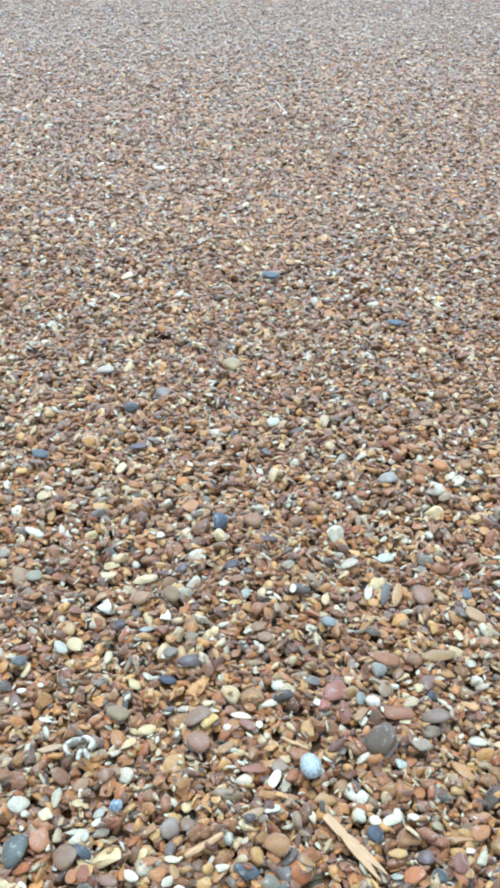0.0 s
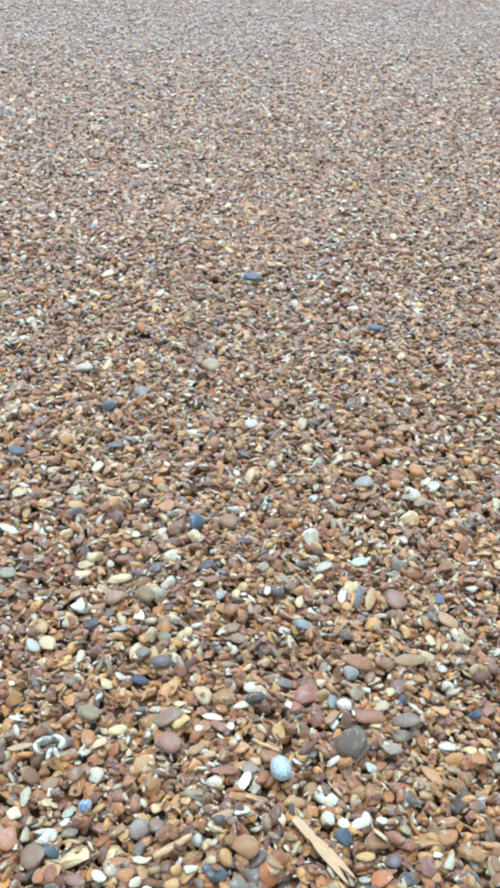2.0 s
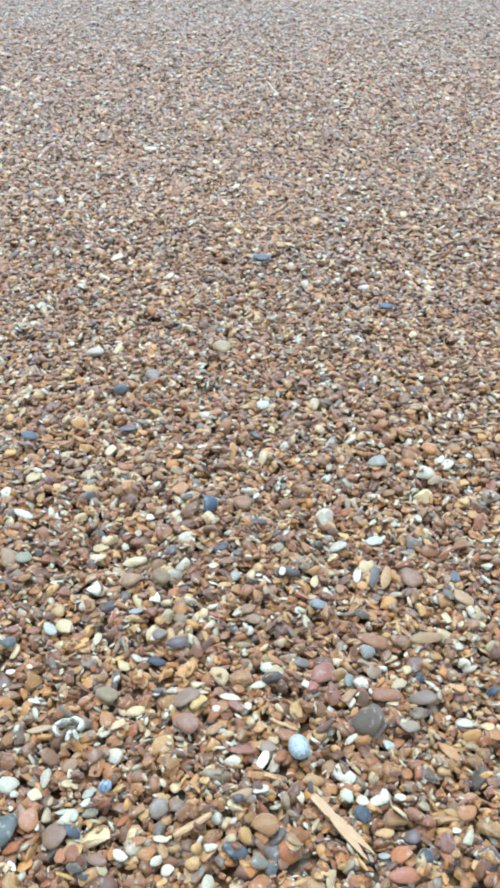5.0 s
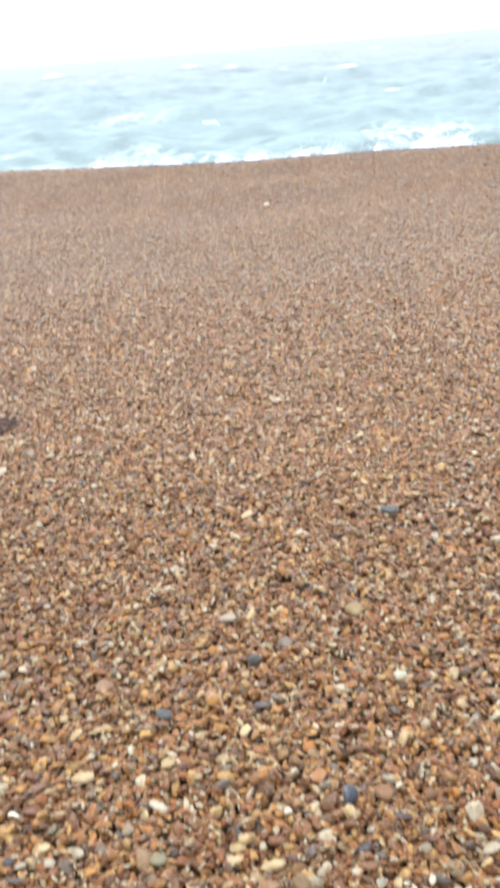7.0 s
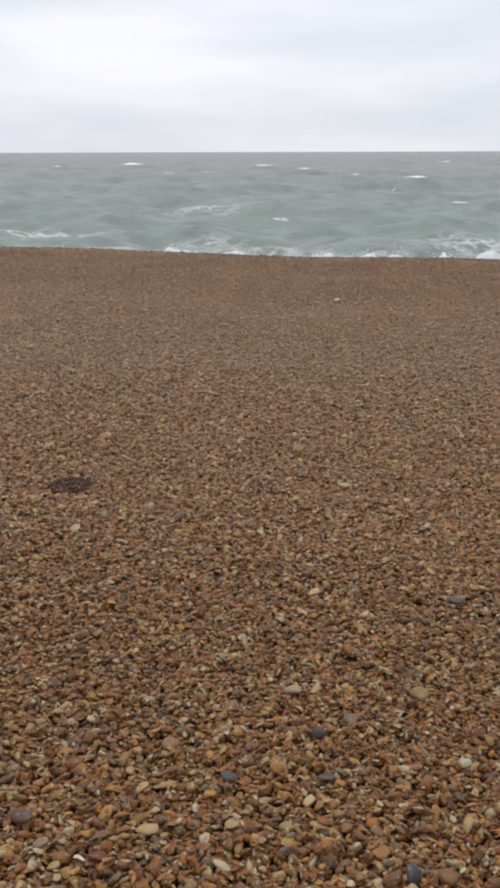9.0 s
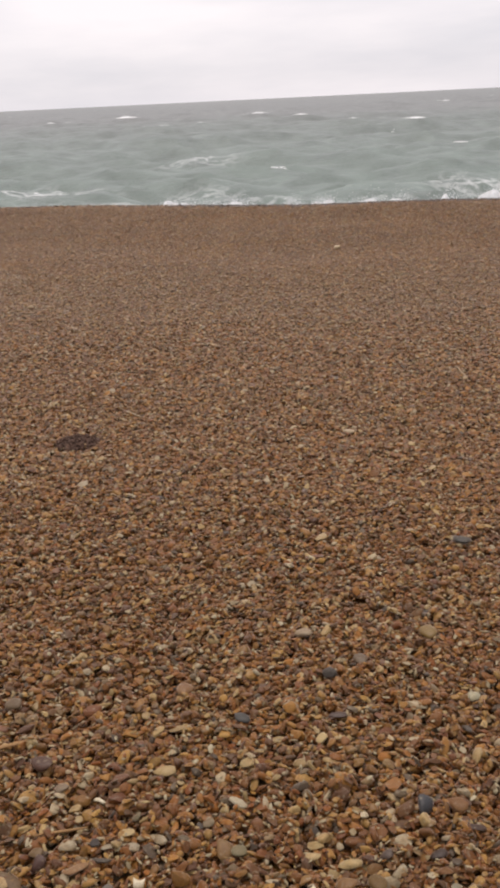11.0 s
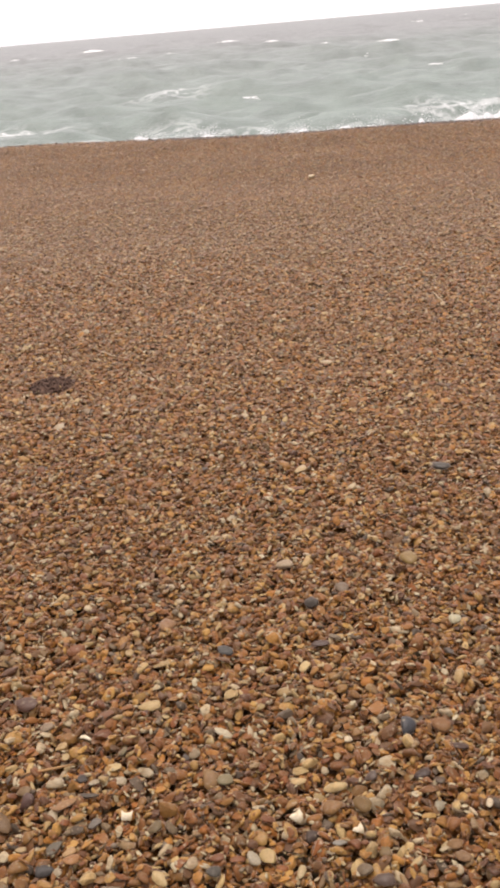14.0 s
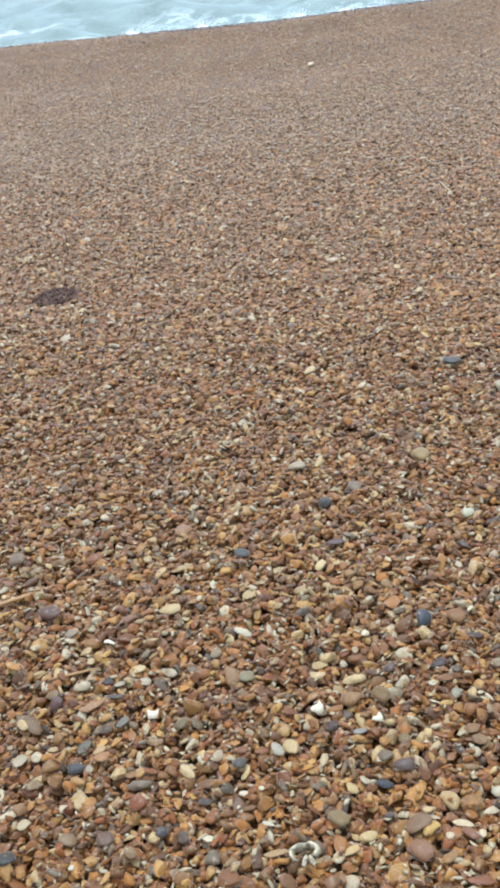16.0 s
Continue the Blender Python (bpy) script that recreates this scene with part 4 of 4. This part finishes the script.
def strip_clump(x, y, across, deep):
    """A flat heap of dark curled strips."""
    rng = np.random.default_rng(9)
    bm = bmesh.new()
    bmesh.ops.create_icosphere(bm, subdivisions=3, radius=0.5)
    for v in bm.verts:                                  # the matted heart of the clump
        ruffle = 1 + 0.25 * noise.noise(v.co * 5) + 0.12 * noise.noise(v.co * 14)
        v.co = Vector((v.co.x * across * 0.95 * ruffle, v.co.y * deep * 0.9 * ruffle, v.co.z * 0.026 * ruffle + 0.002))
    for _ in range(110):
        r, a = math.sqrt(rng.uniform(0, 1)), rng.uniform(0, 6.28)
        px, py, h = r * across / 2 * math.cos(a), r * deep / 2 * math.sin(a), 0.014 * (1 - r * r) + 0.003
        heading, long, wide = rng.uniform(0, 6.28), rng.uniform(0.018, 0.045), rng.uniform(0.003, 0.007)
        curl, last = rng.normal(0, 0.5), None
        for i in range(5):
            f = i / 4 - 0.5
            t = heading + curl * f
            cx, cy, cz = px + long * f * math.cos(t), py + long * f * math.sin(t), h + 0.006 * math.cos(5 * f) + rng.normal(0, 0.001) - 0.01 * abs(f)
            ring = [bm.verts.new((cx - wide * s * math.sin(t), cy + wide * s * math.cos(t), cz + lift)) for s, lift in ((-0.5, 0), (0, 0.0018), (0.5, 0), (0, -0.0012))]
            if last:
                for k in range(4):
                    bm.faces.new((last[k], last[(k + 1) % 4], ring[(k + 1) % 4], ring[k]))
            last = ring
    thing("seaweed_clump", bm, CLUMP_BROWN, x, y, top_of(x, y, 0.03) - 0.006, 0.0, 0.0, "flat dark brown clump of curled strips lying on pale shingle", "seaweed")


def egg_stone(x, y):
    bm = bmesh.new()
    bmesh.ops.create_icosphere(bm, subdivisions=3, radius=1)
    for v in bm.verts:
        v.co = Vector((v.co.x * 0.0140 * (1 - 0.07 * v.co.x), v.co.y * 0.0110, v.co.z * 0.0102))
    thing("egg_shaped_stone", bm, EGG, x, y, top_of(x, y, 0.008) + 0.004, radians(-78), 0.05, "smooth egg-shaped pale blue-grey speckled stone on brown shingle", "stone")


chip_fork(0.153, 0.616, 0.203, 0.557)
egg_stone(0.144, 0.669)
whelk_remains(-0.091, 0.696)
shell(-0.049, 0.631, 0.013, 0.011, 60, MUSSEL, "small blue mussel shell fragment, hollow side up", 0.3, (0.5, 0.2))
shell_piece(-0.086, 0.896, FAN, 0.0185, 0.75, 8, "broken white cockle shell propped on brown pebbles")
shell_piece(-0.012, 0.886, WEDGE, 0.0155, 0.7, -6, "small wedge-shaped white shell piece among pebbles")
shell(0.107, 0.661, 0.019, 0.0085, 62, SHELL, "narrow oval white shell lying flat on shingle", 0.1, (0.1, 0.2), 0, 0.15)
shell_piece(-0.296, 0.901, SQUARE, 0.015, 0.8, 4, "square white shell piece with notched rim")
shell_piece(-0.386, 1.034, WEDGE, 0.020, 0.6, 150, "chalk-white shell splinter on rust-brown shingle")
stick("driftwood", -0.615, 1.100, -0.506, 1.159, 0.0045, GREY_WOOD, "thin tan driftwood splinter half sunk in shingle", "wood", 0.6, 1)
stick("driftwood", -0.454, 0.963, -0.387, 0.985, 0.0022, GREY_WOOD, "very thin brown twig lying on pebbles", "wood", 0.8, 2)
stick("driftwood", 0.019, 0.578, 0.055, 0.600, 0.0042, GREY_WOOD, "short flat brown wood chip between pebbles", "wood", 0.5, 3)
stick("driftwood", 0.118, 0.709, 0.147, 0.698, 0.0025, PALE_WOOD, "short pointed pale wood splinter on shingle", "wood", 0.5, 4)
stick("driftwood", 0.238, 3.198, 0.267, 3.035, 0.0035, PALE_STICK, "bleached thin stick lying on far shingle", "wood", 0.8, 5)
stick("driftwood", -0.796, 2.704, -0.732, 2.643, 0.0035, PALE_STICK, "bleached short stick beside a dark clump", "wood", 0.8, 6)
strip_clump(-0.862, 2.42, 0.125, 0.12)


# ---------------------------------------------------------------- surf
def foam_material():
    """White froth, bright right through because light passes between its bubbles."""
    m = bpy.data.materials.new("sea_foam")
    m.use_nodes = True
    add, join = nodes_of(m.node_tree)
    geo = add("NewGeometry")
    cells = add("TexNoise", Scale=9.0, Detail=5.0, Roughness=0.65)
    join(geo.outputs["Position"], cells.inputs["Vector"])
    tone = add("ValToRGB")
    tone.color_ramp.elements[0].position, tone.color_ramp.elements[0].color = 0.3, (0.78, 0.81, 0.82, 1)
    tone.color_ramp.elements[1].position, tone.color_ramp.elements[1].color = 0.6, (0.93, 0.94, 0.94, 1)
    join(cells.outputs["Fac"], tone.inputs["Fac"])
    skin = add("BsdfDiffuse")
    through_it = add("BsdfTranslucent")
    join(tone.outputs["Color"], skin.inputs["Color"])
    join(tone.outputs["Color"], through_it.inputs["Color"])
    both = add("MixShader")
    both.inputs[0].default_value = 0.45
    join(skin.outputs[0], both.inputs[1])
    join(through_it.outputs[0], both.inputs[2])
    end = add("OutputMaterial")
    join(both.outputs[0], end.inputs["Surface"])
    return m


FOAM = foam_material()


def ragged(x, y, seed):
    return noise.fractal(Vector((x, y, seed * 7.3)), 1.0, 2.1, 5)


def breaker(name, x0, x1, y, height, seed, label, deep=0.45):
    """The white top of a wave: an uneven ridge of froth."""
    long = x1 - x0
    bm = bmesh.new()
    n, m = max(10, int(long / (0.035 if height > 0.2 else long / 40))), 12
    fine = 2.0 if height > 0.1 else 1 / deep
    rows = []
    for i in range(n + 1):
        f = i / n
        x = x0 + long * f
        rise = 0.25 + 0.9 * ragged(x * 0.55 * fine, 0.3, seed) + 0.5 * ragged(x * 1.7 * fine, 3, seed) + 0.3 * ragged(x * 6 * fine, 7, seed)
        swell = min(1, 6 * f, 6 * (1 - f)) * height * max(0.04, rise)
        row = []
        for k in range(m + 1):
            q = math.pi * k / m
            oy = -deep * math.cos(q)
            h = swell * math.sin(q) ** 0.8
            lump = 0.5 * h * ragged(x * 4 * fine, oy * 4 * fine + 5, seed)
            yy = y + 0.12 * x + oy + 0.25 * math.sin(1.1 * x) * deep * 2 + 0.3 * lump
            row.append(bm.verts.new((x + 0.3 * lump, yy, h + lump - 0.1 * height)))
        rows.append(row)
    level = sea_height(np.array([[v.co.x for v in row] for row in rows]), np.array([[v.co.y for v in row] for row in rows]))
    for row, heights in zip(rows, level):
        for v, h in zip(row, heights):
            v.co.z += float(h)
    for p, q in zip(rows, rows[1:]):
        for k in range(m):
            bm.faces.new((p[k], q[k], q[k + 1], p[k + 1]))
    bmesh.ops.recalc_face_normals(bm, faces=bm.faces)
    return tagged(part(name, bm, FOAM), label, "wave")


def surf(x0, x1, y, seed, calm, bursts, label):
    """A wave that has just broken: a low bank of froth, thrown up as spray in some places."""
    rng = np.random.default_rng(seed)

    def crest(x, jag=0.0):
        end = np.clip(np.minimum(x - x0, x1 - x) / 0.7, 0, 1)
        tall = np.array([calm * (1 + 0.8 * ragged(q * 1.6, 0.4, seed)) for q in x])
        for at, high, wide in bursts:
            tall = tall + high * np.exp(-((x - at) / wide) ** 2) * np.array([1 + 0.4 * ragged(q * 4, 2.0, seed) + jag * ragged(q * 14, 5.0, seed) for q in x])
        return np.maximum(tall, 0.02) * end ** 0.6

    def line(x):
        return y + 0.1 * x + 0.2 * np.sin(1.1 * x)

    n, m = int(60 * (x1 - x0)), 16
    gx = np.repeat(np.linspace(x0, x1, n + 1)[:, None], m + 1, 1)
    q = np.linspace(0, math.pi, m + 1)[None, :]
    rough = np.array([[ragged(a * 3.0, c * 2.2, seed + 1) for c in q[0]] for a in gx[:, 0]])
    tall = crest(gx[:, 0])[:, None]
    gy = line(gx) - (0.2 + 1.1 * tall) * np.cos(q) + 0.05 * rough
    gz = sea_height(gx, gy) + 0.7 * tall * np.sin(q) ** 0.8 * (1 + 0.3 * rough) - 0.05 * np.cos(q) ** 4 - 0.02
    core = np.stack([gx, gy, gz], -1).reshape(-1, 3)
    a = (np.arange(n)[:, None] * (m + 1) + np.arange(m)[None, :]).ravel()
    faces = np.concatenate([np.stack([a, a + m + 1, a + m + 2], 1), np.stack([a, a + m + 2, a + 1], 1)])
    count = int(2400 * (x1 - x0))                        # flung drops, thinning upwards
    sx = rng.uniform(x0, x1, count * 3)
    high = crest(sx, 0.6)
    keep = rng.uniform(0, high.max(), len(sx)) < high
    sx, high = sx[keep][:count], high[keep][:count]
    u = np.abs(rng.normal(0, 0.5, len(sx)))
    u = np.where(u > 1.7, rng.uniform(0, 1, len(sx)), u)
    sr = rng.uniform(0.004, 0.015, len(sx)) * (1.15 - 0.55 * np.clip(u, 0, 1.6))
    sx = sx + 0.25 * u * high + rng.normal(0, 0.03, len(sx))
    sy = line(sx) + rng.normal(0, 1, len(sx)) * (0.1 + 0.5 * high)
    sz = sea_height(sx, sy) + high * u * 0.95
    drops = OCT[None] * sr[:, None, None] * rng.uniform(0.7, 1.4, (len(sx), 1, 3)) + np.stack([sx, sy, sz], 1)[:, None, :]
    dt = (OCT_T[None] + (np.arange(len(sx)) * len(OCT))[:, None, None]).reshape(-1, 3)
    wave = new("breaking_wave")
    wave.location = ((x0 + x1) / 2, y, SEA_Z)
    base = np.array([(x0 + x1) / 2, y, SEA_Z])
    for name, v, t in (("froth", core, faces), ("spray", drops.reshape(-1, 3), dt)):
        new(name, mesh_from_arrays(name, v - base, t, FOAM)).parent = wave
    return tagged(wave, label, "wave")


surf(-5.8, 3.9, 21.4, 3, 0.21, ((-4.6, 0.12, 0.8), (-3.3, 0.2, 0.6), (-2.15, 0.26, 0.2), (-1.2, 0.16, 0.5), (-0.4, 0.14, 0.4), (0.3, 0.24, 0.35), (1.3, 0.3, 0.4), (2.5, 0.26, 0.5), (3.3, 0.2, 0.4)), "white breaking wave throwing spray against the beach")
surf(-9.4, -6.6, 21.9, 6, 0.06, ((-8.4, 0.13, 0.3), (-7.4, 0.08, 0.3)), "small white wave breaking below the shingle crest")
rng = np.random.default_rng(31)
for n in range(18):
    y = 30 * (420 / 30) ** rng.uniform(0, 1)
    x = y * rng.uniform(-0.46, 0.3)
    long = rng.uniform(0.25, 0.7) * (0.5 + y / 50)
    cap = breaker("whitecap", x, x + long, y - 0.12 * x, 0.006 + 0.0002 * y, 40 + n, "small whitecap on open grey water", 0.12 + 0.003 * y)
    tagged(cap, group="whitecaps on the open sea")
